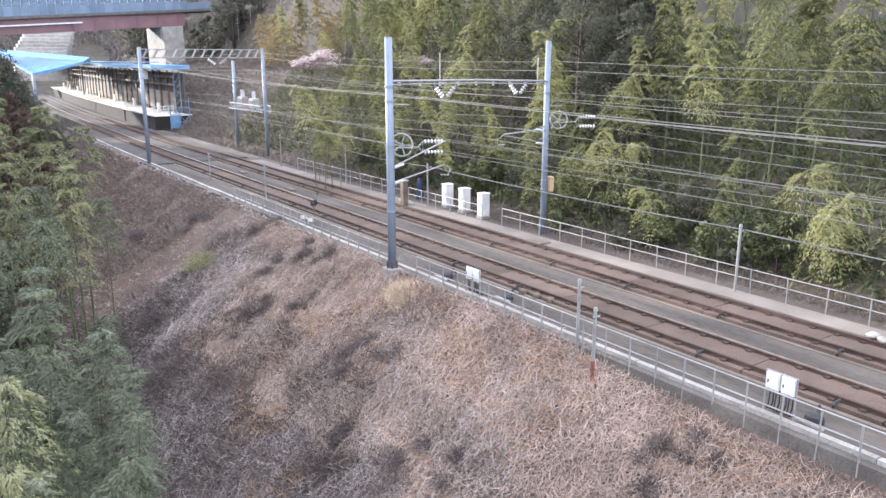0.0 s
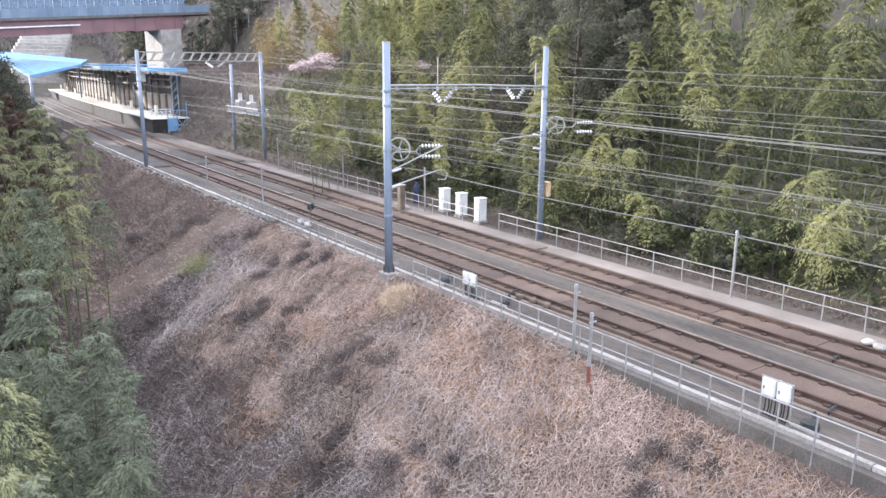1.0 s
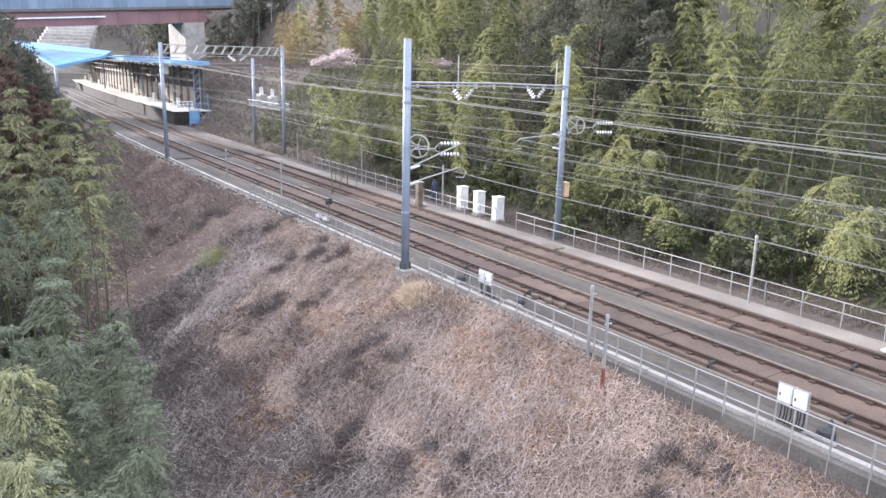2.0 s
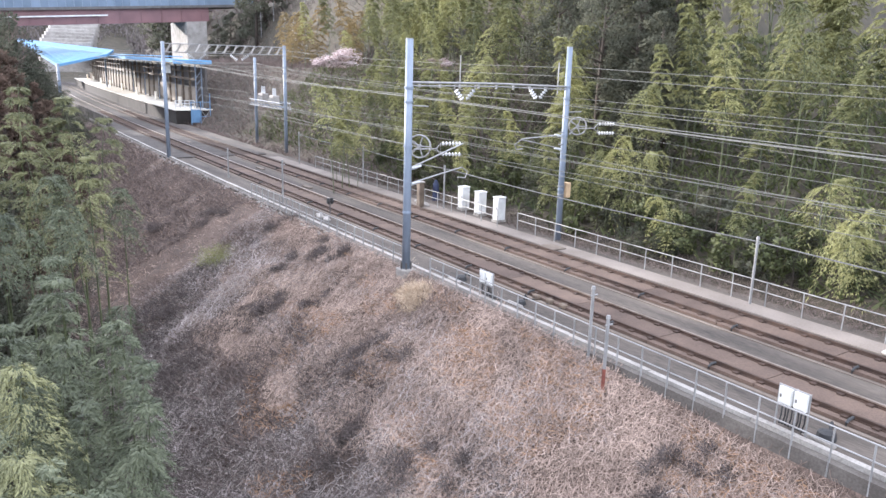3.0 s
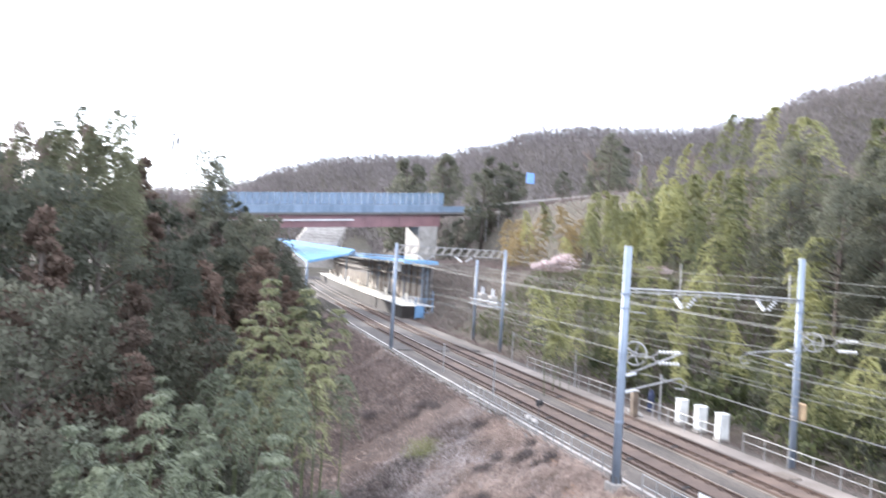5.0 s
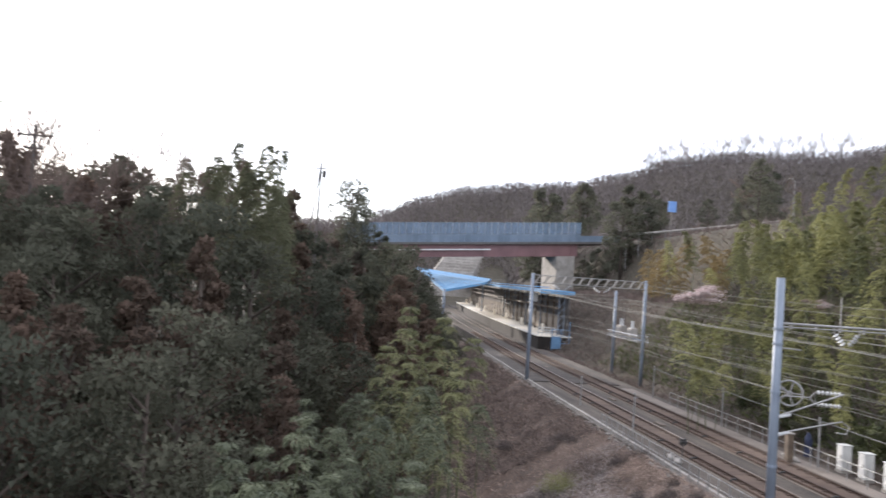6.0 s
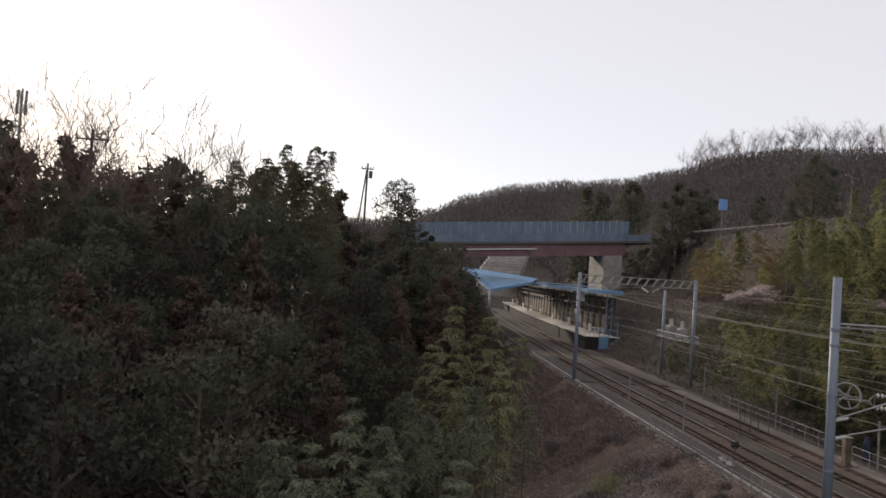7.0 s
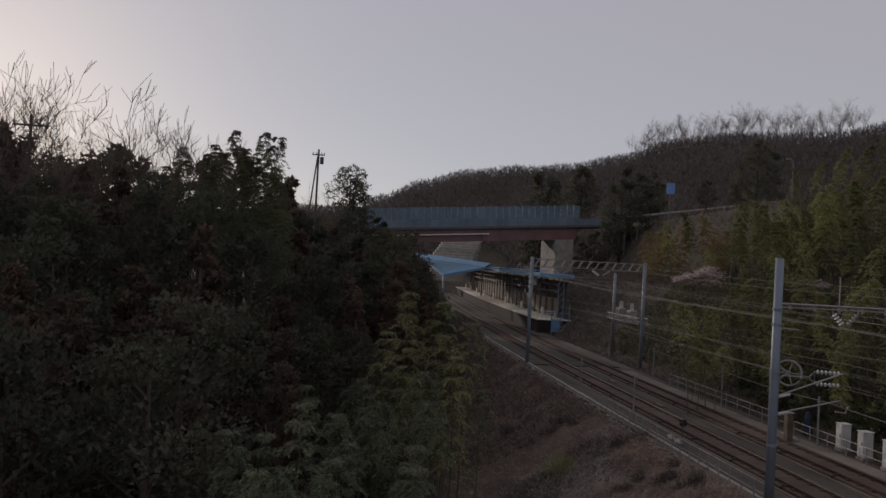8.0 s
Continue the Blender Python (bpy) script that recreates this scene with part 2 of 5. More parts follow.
ground.data.materials.append(M_SHADE_LITTER)
# ground under grove and wood takes the litter with shade in its colour
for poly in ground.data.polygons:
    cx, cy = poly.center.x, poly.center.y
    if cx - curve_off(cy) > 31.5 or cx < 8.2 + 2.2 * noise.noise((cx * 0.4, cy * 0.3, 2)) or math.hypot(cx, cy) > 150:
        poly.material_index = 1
tagged(ground, "dry brown earth banks, valley and hillsides", "ground", kind="structure")

# ---- permanent way ----
TRACKS = (22.80, 26.95)
GAUGE = 0.74


def along(y0, y1, n, xo, z):
    return [(xo + curve_off(y), y, z) for y in (y0 + (y1 - y0) * i / n for i in range(n + 1))]


def ribbon(name, x0, x1, z0, z1, y0, y1, n, mat, parent=None):
    """A solid band that follows the line."""
    vs, fs = [], []
    for i in range(n + 1):
        y = y0 + (y1 - y0) * i / n
        c = curve_off(y)
        vs += [(x0 + c, y, z0), (x1 + c, y, z0), (x1 + c, y, z1), (x0 + c, y, z1)]
    for i in range(n):
        a, b = 4 * i, 4 * i + 4
        for k in range(4):
            l = (k + 1) % 4
            fs.append((a + k, b + k, b + l, a + l))
    fs += [(0, 1, 2, 3), (4 * n + 3, 4 * n + 2, 4 * n + 1, 4 * n)]
    return raw(name, vs, fs, mat, parent)


bed = tagged(ribbon("track_bed", 18.95, 30.7, -0.6, -0.22, -30, 330, 120, M_BED), "dark grey concrete track bed with dust stains", "track bed", kind="structure")
tagged(ribbon("ballast", 19.5, 29.2, -0.3, -0.13, 78, 330, 90, M_BALLAST), "dark stone ballast under the tracks by the station", "ballast", kind="structure")
tagged(ribbon("path", 28.6, 29.85, -0.3, -0.195, -30, 76, 50, M_DUST), "pale dusty walkway beside the far track", "path", kind="structure")
kerb = thing("kerb", "pale concrete kerb along the edge of the railway", "kerb", kind="structure")
for k in range(36):
    y = -12 + k * 4.0
    ribbon("kerb_stone", 19.22, 19.44, -0.5, 0.0 + 0.01 * (k % 3), y + 0.012, y + 3.988, 2, M_KERB, kerb)
wall_near = tagged(ribbon("wall_near", 18.9, 19.2, -2.2, -0.12, -30, 120, 60, M_WALL), "weathered grey concrete retaining wall below the kerb", "retaining wall", kind="structure")
for ti, tx in enumerate(TRACKS):
    track = thing("railway_track", "rusty brown rails fixed on stained concrete slabs", "railway track", group="railway tracks")
    for k in range(20):
        y = -14 + k * 4.6
        ribbon("slab", tx - 1.12, tx + 1.12, -0.3, -0.09, y + 0.02, y + 4.58, 2, M_SLAB, track)
    for sgn in (-1, 1):
        ribbon("slab_edge", tx + sgn * 1.3 - 0.09, tx + sgn * 1.3 + 0.09, -0.3, -0.19, -14, 78, 60, M_EDGE, track)
        xo = tx + sgn * GAUGE
        ribbon("rail_foot", xo - 0.085, xo + 0.085, -0.09, -0.06, -30, 320, 120, M_RAIL, track)
        ribbon("rail_web", xo - 0.035, xo + 0.035, -0.06, 0.005, -30, 320, 120, M_RAIL, track)
        ribbon("rail_head", xo - 0.05, xo + 0.05, 0.005, 0.05, -30, 320, 120, M_HEAD if ti == 0 and sgn == 1 else M_RAIL, track)
        clip = boxm(-0.22, 0.22, -0.11, 0.11, -0.092, -0.03, bevel=0.014)
        cme = bpy.data.meshes.new("rail_fastening")
        clip.to_mesh(cme)
        clip.free()
        finish(cme, M_RAIL)
        for k in range(64):
            y = 4 + k * 0.95
            shared("rail_fastening", cme, (xo + curve_off(y), y, 0), track)
    sleeper = boxm(-1.15, 1.15, -0.12, 0.12, -0.2, -0.09, bevel=0.02)
    sme = bpy.data.meshes.new("sleeper")
    sleeper.to_mesh(sme)
    sleeper.free()
    finish(sme, M_SLAB)
    for k in range(90):
        y = 78.6 + k * 0.75
        shared("sleeper", sme, (tx + curve_off(y), y, 0), track)
    # rubber-covered bond cables that drop from the near rail
    for k in range(14):
        y = 5.5 + ti * 2.1 + k * 4.9
        xo = tx - GAUGE - 0.12 + curve_off(y)
        part("bond_cable", tubem([(xo, y, 0.0), (xo - 0.25, y, -0.014), (xo - 0.36, y, -0.08), (xo - 0.38, y, -0.24)], 0.05, 6), M_BLACK, track)


# ---- fences ----
def fence(xo, y0, y1, gap, height, low, label):
    f = thing("fence", label, "fence", (0, 0, 0), group="pipe fences")
    n = int((y1 - y0) / gap)
    post = tubem([(0, 0, low), (0, 0, height)], 0.03, 6)
    pm = bpy.data.meshes.new("post")
    post.to_mesh(pm)
    post.free()
    finish(pm, M_GALV)
    for k in range(n + 1):
        y = y0 + k * gap
        p = shared("post", pm, (xo + curve_off(y), y, 0), f)
        p.rotation_euler = (radians(random.uniform(-1.2, 1.2)), radians(random.uniform(-1.5, 1.5)), 0)
    for z in (height, height * 0.48):
        part("rail", tubem(along(y0, y0 + n * gap, max(2, n // 3), xo, z), 0.023, 6), M_GALV, f)
    return f


fence(18.92, -6, 29.2, 1.1, 0.92, -0.55, "galvanised pipe fence bolted outside the concrete kerb")
fence(18.92, 31.6, 54, 1.1, 0.92, -0.55, "galvanised pipe fence beside the catenary mast")
fence(29.95, -4, 36.4, 1.75, 0.88, -0.3, "galvanised pipe fence in front of the bamboo grove")
fence(29.4, 37.6, 46.5, 1.75, 0.9, -0.3, "galvanised pipe fence in front of the white cabinets")
fence(29.95, 47.6, 68, 1.75, 0.88, -0.3, "galvanised pipe fence below the brushy bank")


# ---- catenary masts ----
def mast(x, y, h, r, label):
    m = thing("catenary_mast", label, "mast", (x, y, 0), group="catenary masts")
    part("pole", tubem([(0, 0, -0.3), (0, 0, h * 0.5), (0, 0, h)], [r, r * 0.93, r * 0.86], 16), M_POLE, m, smooth=True)
    part("cap", tubem([(0, 0, h), (0, 0, h + 0.04)], [r * 0.9, r * 0.8], 16), M_GALV, m)
    for z in (h * 0.26, h * 0.55, h * 0.74, h * 0.8):
        part("band", tubem([(0, 0, z - 0.05), (0, 0, z + 0.05)], r * 1.06, 16), M_POLE, m)
    return m


m1 = mast(18.66, 31.0, 10.95, 0.205, "tall blue-grey tapered steel mast on a concrete block")
part("footing", boxm(-0.38, 0.38, -0.38, 0.38, -1.2, 0.02, bevel=0.04), M_KERB, m1)
for a in range(6):
    x, y = 0.27 * math.cos(a * math.tau / 6), 0.27 * math.sin(a * math.tau / 6)
    part("anchor_rib", boxm(x - 0.03, x + 0.03, y - 0.03, y + 0.03, 0.02, 0.34), M_DARKSTEEL, m1)
m2 = mast(30.45, 33.0, 10.95, 0.185, "tall blue-grey tapered steel mast beside the far fence")
m3 = mast(19.3, 78.5, 11.1, 0.2, "blue-grey steel mast carrying a lattice beam")
m4 = mast(32.1, 79.3, 11.1, 0.2, "blue-grey steel mast carrying a lattice beam and a platform")
m5 = mast(32.5, 89.5, 9.8, 0.19, "blue-grey steel mast holding a transformer platform")
m6 = mast(20.3, 160.0, 7.6, 0.3, "blue-grey steel post beneath the blue roof")
for z, dx in ((3.35, 0.0),):
    jb = part("junction_box", boxm(0.2, 0.52, -0.3, 0.1, 2.35, 3.25, bevel=0.03), M_TAN_BOX, m2, "tan steel box strapped to the mast")
    for sz in (2.55, 3.05):
        part("strap", tubem([(0, 0, sz - 0.03), (0, 0, sz + 0.03)], 0.215, 12), M_GALV, jb)
for dz in (7.35, 6.2, 5.5):
    part("step_bracket", tubem([(0, 0, dz), (1.1 if dz > 7 else -0.5, -0.1, dz)], 0.035, 6), M_GALV, m2)
part("side_arm", tubem([(0, 0, 7.95), (0.95, -0.25, 7.9)], 0.03, 6), M_GALV, m1)
part("lightning_rod", tubem([(-0.75, 0, 8.35), (-0.75, 0, 10.1)], 0.035, 6), M_GALV, m2)


def disc_string(parent, p, q, n=5, r=0.13):
    """A string of porcelain discs from p to q."""
    p, q = Vector(p), Vector(q)
    rod = part("rod", tubem([p, q], 0.025, 6), M_GALV, parent)
    for k in range(n):
        c = p + (q - p) * ((k + 0.7) / (n + 0.4))
        d = (q - p).normalized() * 0.05
        part("disc", tubem([c - d, c - d * 0.2, c + d], [0.05, r, 0.045], 10), M_PORC, rod, "white porcelain disc")


span = thing("cross_beam", "blue-grey tubular beam spanning both tracks between masts", "beam", (0, 0, 0))
for dz, r in ((0.0, 0.055), (-0.15, 0.035)):
    part("beam_tube", tubem([(18.66, 31.0, 9.0 + dz), (24.5, 32.0, 8.94 + dz), (30.45, 33.0, 8.77 + dz)], r, 8), M_GALV, span)
for k in range(9):
    s_ = (k + 0.5) / 9
    p_ = Vector((18.66, 31.0, 8.98)).lerp(Vector((30.45, 33.0, 8.75)), s_)
    part("beam_tie", boxm(p_.x - 0.05, p_.x + 0.05, p_.y - 0.03, p_.y + 0.03, p_.z - 0.2, p_.z + 0.03), M_GALV, span)
part("insulator_horn", tubem([(21.9, 31.5, 8.98), (21.9, 31.5, 10.3)], 0.025, 6), M_GALV, span)
for bx, nm in ((22.3, "near"), (27.9, "far")):
    by, bz = 31.0 + (bx - 18.66) * 2 / 11.8, 8.92
    for s in (-1, 1):
        ins = thing("v_insulator", "white porcelain insulator string hung below the beam", "insulator", (bx, by, 0), group="beam insulators")
        part("hanger", tubem([(s * 0.62, 0, bz - 0.014), (s * 0.62, 0, bz - 0.25)], 0.03, 6), M_GALV, ins)
        disc_string(ins, (s * 0.6, 0, bz - 0.25), (s * 0.1, 0, bz - 0.8), 4, 0.125)


def wheel(x, y, z, label, parent_r=0.55):
    w = thing("pulley_tensioner", label, "pulley", (x, y, z), group="tension wheels")
    ring = [(0, parent_r * math.cos(k * math.tau / 20), parent_r * math.sin(k * math.tau / 20)) for k in range(21)]
    ring = [(p[1] * 0.73, -p[1] * 0.68, p[2]) for p in ring]
    part("rim", tubem(ring, 0.045, 6), M_GALV, w)
    for k in range(5):
        a = k * math.tau / 5
        part("spoke", tubem([(0, 0, 0), (parent_r * math.cos(a) * 0.73, -parent_r * math.cos(a) * 0.68, parent_r * math.sin(a))], 0.03, 5), M_GALV, w)
    part("hub", tubem([(-0.08, -0.07, 0), (0.08, 0.07, 0)], 0.1, 10), M_GALV, w)
    part("lever", tubem([(-0.65, 0, 0.3), (0, 0, 0), (-0.6, 0, -0.45)], 0.05, 6), M_GALV, w)
    return w


wheel(31.15, 32.7, 6.55, "grey spoked tension wheel on the far mast", 0.5)
wheel(19.55, 31.4, 5.95, "grey spoked tension wheel on the near mast", 0.55)

for px, py, pz, lab in ((21.3, 32.0, 5.7, "near"), (32.7, 32.5, 6.4, "far")):
    t_ins = thing("tension_insulator", "twin white ribbed insulators joined by a yoke", "insulator", (px, py, pz), group="tension insulators")
    for s in (-0.27, 0.27):
        disc_string(t_ins, (-0.1, 0, s), (0.95, -0.35, s - 0.014), 6, 0.11)
    part("yoke", tubem([(-0.3, 0.1, 0), (-0.12, 0, 0.3), (-0.12, 0, -0.3), (-0.3, 0.1, 0)], 0.04, 6), M_GALV, t_ins)
    part("link", tubem([(-1.5, 0.3, 0.0), (-0.3, 0.1, 0.0)], 0.035, 6), M_GALV, t_ins)

for (mx, my, far) in ((18.66, 31.0, 1), (30.45, 33.0, -1)):
    br = thing("registration_arm", "galvanised cantilever bracket with a curved steady arm", "bracket", (mx, my, 0), group="cantilever brackets")
    z0 = 4.95 if far == 1 else 5.95
    part("upper_tube", tubem([(0, 0, z0), (far * 0.35, 0, z0 + 0.1), (far * 3.2, 0, z0 + (1.1 if far == 1 else -0.05))], 0.04, 6), M_GALV, br)
    part("lower_tube", tubem([(0, 0, z0 - 0.75), (far * 2.6, 0, z0 - 0.2)], 0.035, 6), M_GALV, br)
    part("root_insulator", tubem([(far * 0.22, 0, z0 + 0.014), (far * 0.75, 0, z0 + 0.12)], [0.08, 0.06], 8), M_PORC, br)
    part("root_insulator", tubem([(far * 0.22, 0, z0 - 0.75), (far * 0.7, 0, z0 - 0.65)], [0.08, 0.06], 8), M_PORC, br)
    part("steady_arm", tubem([(far * 2.6, 0, z0 - 0.2), (far * 3.2, 0.05, z0 - 0.1), (far * 3.6, 0.1, z0 - 0.35), (far * 3.45, 0.1, z0 - 0.65), (far * 3.0, 0.1, z0 - 0.6)], 0.035, 6), M_GALV, br)

# lattice beam between the second pair of masts
lat = thing("lattice_beam", "blue-grey lattice gantry beam over both tracks", "gantry beam", (0, 0, 0))
for z in (10.95, 10.15):
    for dy in (-0.35, 0.35):
        part("chord", tubem([(19.3, 78.5 + dy, z), (32.1, 79.3 + dy, z)], 0.045, 6), M_GALV, lat)
for k in range(13):
    xa = 19.55 + k * 0.96
    ya = 78.5 + (xa - 19.3) / 16
    part("lattice_bar", tubem([(xa, ya - 0.38, 10.15), (xa + 0.42, ya - 0.36, 10.95)], 0.095, 4), M_KERB, lat)
    part("lattice_brace", tubem([(xa, ya + 0.35, 10.15), (xa + 0.96, ya + 0.4, 10.95)], 0.03, 5), M_GALV, lat)
for bx in (22.6, 27.0):
    for s in (-1, 1):
        ins = thing("v_insulator", "white porcelain insulator string below the lattice beam", "insulator", (bx, 78.8, 0), group="gantry insulators")
        disc_string(ins, (s * 1.0, 0, 10.05), (s * 0.2, 0, 9.5), 5, 0.15)

# transformer platform between the masts beside the bank
tp = thing("transformer_platform", "steel platform between two masts with railing", "platform", (0, 0, 0))
for k in range(14):
    part("deck_bar", boxm(31.72, 32.78, 79.8 + k * 0.7, 79.92 + k * 0.7, 4.54, 4.62), M_POLE, tp)
for x in (31.7, 32.8):
    for z in (4.4, 5.05):
        part("side_rail", tubem([(x, 79.4, z), (x, 89.4, z)], 0.04, 6), M_POLE, tp)
    for k in range(10):
        part("lattice_bar", tubem([(x, 79.5 + k * 0.98, 4.4), (x, 80.0 + k * 0.98, 5.05)], 0.03, 5), M_GALV, tp)
        part("lattice_bar", tubem([(x, 80.0 + k * 0.98, 5.05), (x, 80.48 + k * 0.98, 4.4)], 0.03, 5), M_GALV, tp)
for y, w, h in ((86.3, 0.75, 1.2), (82.9, 0.6, 1.1)):
    tr = thing("transformer", "pale grey pole transformer with upright bushings", "transformer", (32.25, y, 4.62), group="transformers")
    part("tank", boxm(-0.4, 0.4, -w, w, 0, h, bevel=0.07), M_KERB, tr)
    for k in range(4):
        part("cooling_fin", boxm(-0.52, -0.4, -w * 0.8 + k * w * 0.45, -w * 0.8 + k * w * 0.45 + 0.08, 0.2, h - 0.25), M_GALV, tr)
    for k in range(3):
        part("bushing", tubem([(0, -w * 0.6 + k * w * 0.6, h), (0, -w * 0.6 + k * w * 0.6, h + 0.8)], [0.085, 0.05], 8), M_PORC, tr)


# ---- wires ----
def wire(pts, r, mat, label, sag=0.0):
    r = max(r, 0.011)
    full = []
    for a, b in zip(pts, pts[1:]):
        n = 10
        for i in range(n):
            s = i / n
            p = Vector(a).lerp(Vector(b), s)
            full.append((p.x, p.y, p.z - 4 * sag * s * (1 - s)))
    full.append(pts[-1])
    ob = part("overhead_wire", tubem(full, r, 5), mat)
    return tagged(ob, label, "wire", "overhead wires")


for tx in TRACKS:
    wire([(tx, -25, 6.35), (tx, 32, 6.35), (tx, 79, 6.4), (tx + 1, 130, 6.4), (tx + 4.5, 215, 6.4)], 0.011, M_WIRE, "thin messenger wire sagging over a track", 0.35)
    wire([(tx + 0.15, -25, 5.25), (tx - 0.15, 32, 5.25), (tx + 0.15, 79, 5.25), (tx + 1, 130, 5.25), (tx + 4.5, 215, 5.25)], 0.011, M_WIRE, "thin contact wire over a track", 0.03)
    dr = thing("dropper_wires", "thin droppers between messenger and contact wire", "wire", (0, 0, 0), "dropper sets")
    for k in range(18):
        y = -6 + k * 4.7
        part("dropper", tubem([(tx, y, 5.25), (tx, y, 6.1)], 0.009, 4), M_WIRE, dr)
for x, za, zb, zc, r in ((19.15, 8.25, 8.4, 9.5, 0.013), (19.55, 8.1, 8.3, 9.35, 0.012), (22.3, 7.75, 7.97, 9.3, 0.014), (27.9, 7.7, 7.95, 9.3, 0.014),
                         (30.7, 9.5, 9.85, 10.7, 0.014), (30.7, 9.15, 9.35, 10.2, 0.014), (30.6, 8.4, 8.15, 8.9, 0.012), (30.6, 8.0, 7.8, 8.5, 0.012)):
    wire([(x, -25, za), (x, 32, zb), (x + 0.6, 79, zc), (x + 1.5, 130, zc), (x + 6, 215, zc)], r, M_WIRE, "pale feeder cable strung from mast to mast", 0.3)
# anchor wires that leave the tensioners across the tracks
wire([(22.3, 31.6, 5.95), (26.95, 4, 5.6), (26.95, -25, 5.4)], 0.011, M_WIRE, "thin anchored wire running out over the far track", 0.1)
wire([(22.3, 31.6, 5.45), (26.8, 4, 5.2), (26.8, -25, 5.0)], 0.011, M_WIRE, "thin anchored wire running out over the far track", 0.1)
wire([(33.7, 32.1, 6.65), (31, 0, 6.1), (29, -25, 5.9)], 0.011, M_WIRE, "thin anchored wire beside the bamboo", 0.15)
wire([(33.7, 32.1, 6.1), (31, 0, 5.5), (29, -25, 5.3)], 0.011, M_WIRE, "thin anchored wire beside the bamboo", 0.15)
for dz in (0, 0.7):
    wire([(19.7, 31.4, 5.9 + dz), (22.9, 60, 5.6 + dz), (23.2, 79, 5.3 + dz)], 0.011, M_WIRE, "thin wire slanting across the near track", 0.1)
    wire([(30.3, 33.0, 6.0 + dz), (27.2, 60, 5.6 + dz), (27, 79, 5.3 + dz)], 0.011, M_WIRE, "thin wire slanting across the far track", 0.1)


def cable_post(x, y, base, h, label, rusty=False):
    p = thing("cable_post", label, "post", (x, y, base), group="cable posts")
    part("shaft", tubem([(0, 0, -0.4), (0, 0, h)], 0.06, 8), M_GALV, p)
    part("cap", tubem([(0, 0, h), (0, 0, h + 0.12)], [0.085, 0.06], 8), M_GALV, p)
    part("cross_arm", tubem([(-0.12, 0, h - 0.22), (0.22, 0, h - 0.22)], 0.03, 6), M_GALV, p)
    if rusty:
        part("rusted_foot", tubem([(0, 0, 0.0), (0, 0, 0.85)], 0.064, 8), M_RUST, p, "rust-red lower sleeve")
    return p


CABLE_Y = (-14, 19.3, 44.2, 56.5, 70)
for y in CABLE_Y[1:]:
    cable_post(29.65, y, -0.22, 3.0, "slim galvanised post carrying a cable by the far fence")
wire([(29.75, y, 2.65) for y in CABLE_Y], 0.03, M_CABLE, "dark sagging cable along the far fence", 0.15)
cable_post(18.8, 18.36, ground_z(18.8, 18.36), 2.31 - ground_z(18.8, 18.36), "slim galvanised post beside the near fence")
cable_post(18.1, 16.89, ground_z(18.1, 16.89), 1.78 - ground_z(18.1, 16.89), "slim galvanised post with a rust-red foot", True)
cable_post(20.3, 51.0, -0.22, 3.0, "slim grey post beside the near track")
cable_post(20.6, 64.0, -0.22, 2.4, "slim grey post beside the near track")

# dry vines hanging over the retaining wall
vines = thing("wall_vines", "dry pale vines trailing over the concrete wall", "vine", (0, 0, 0))
for k in range(34):
    y = 6.5 + k * 0.42 + random.uniform(-0.2, 0.2)
    h = random.uniform(0.3, 0.95)
    pts = [(18.86, y, -0.25 - random.uniform(0, 0.3))]
    for i in range(5):
        pts.append((18.84 - 0.05 * i * random.random(), pts[-1][1] + random.uniform(-0.16, 0.16), pts[-1][2] - h / 4))
    part("strand", tubem(pts, 0.012, 4), M_STRAW, vines)


# ---- lineside equipment ----
def cabinet(x, y):
    c = thing("relay_cabinet", "white steel relay cabinet on a concrete plinth", "cabinet", (x, y, -0.22), group="white cabinets")
    part("plinth", boxm(-0.36, 0.36, -0.32, 0.32, 0, 0.16), M_KERB, c)
    part("body", boxm(-0.31, 0.31, -0.28, 0.28, 0.16, 1.62, bevel=0.02), M_WHITE, c)
    door = part("door", boxm(-0.335, -0.312, -0.24, 0.24, 0.24, 1.55, bevel=0.006), M_WHITE, c)
    part("handle", boxm(-0.355, -0.335, -0.19, -0.13, 0.85, 1.05), M_DARKSTEEL, door)
    part("top", boxm(-0.35, 0.35, -0.32, 0.32, 1.622, 1.68, bevel=0.02), M_WHITE, c)
    return c


for cx, cy in ((30.75, 43.3), (30.6, 41.1), (30.45, 38.8)):
    cabinet(cx, cy)
bb = thing("lineside_box", "tall brown weathered box behind the near mast", "cabinet", (28.55, 45.6, -0.22))
part("body", boxm(-0.2, 0.2, -0.22, 0.22, 0, 1.75, bevel=0.03), M_BROWN, bb)
part("lid", boxm(-0.24, 0.24, -0.26, 0.26, 1.75, 1.84, bevel=0.02), M_KERB, bb)
nv = thing("covered_equipment", "dark navy sheet wrapped round equipment by the fence", "equipment", (30.9, 47.2, -0.2))
part("cover", tubem([(0, 0, 0), (0.03, 0, 0.5), (0, 0, 1.2), (0.02, 0, 1.55)], [0.3, 0.26, 0.24, 0.1], 9), M_FABRIC, nv)
pad = thing("cable_pit_lid", "pale concrete cable pit lid beside the far rail", "lid", (28.75, 31.6, -0.22))
part("lid", boxm(-0.5, 0.45, -0.7, 0.6, 0, 0.1, bevel=0.02), M_EDGE, pad)


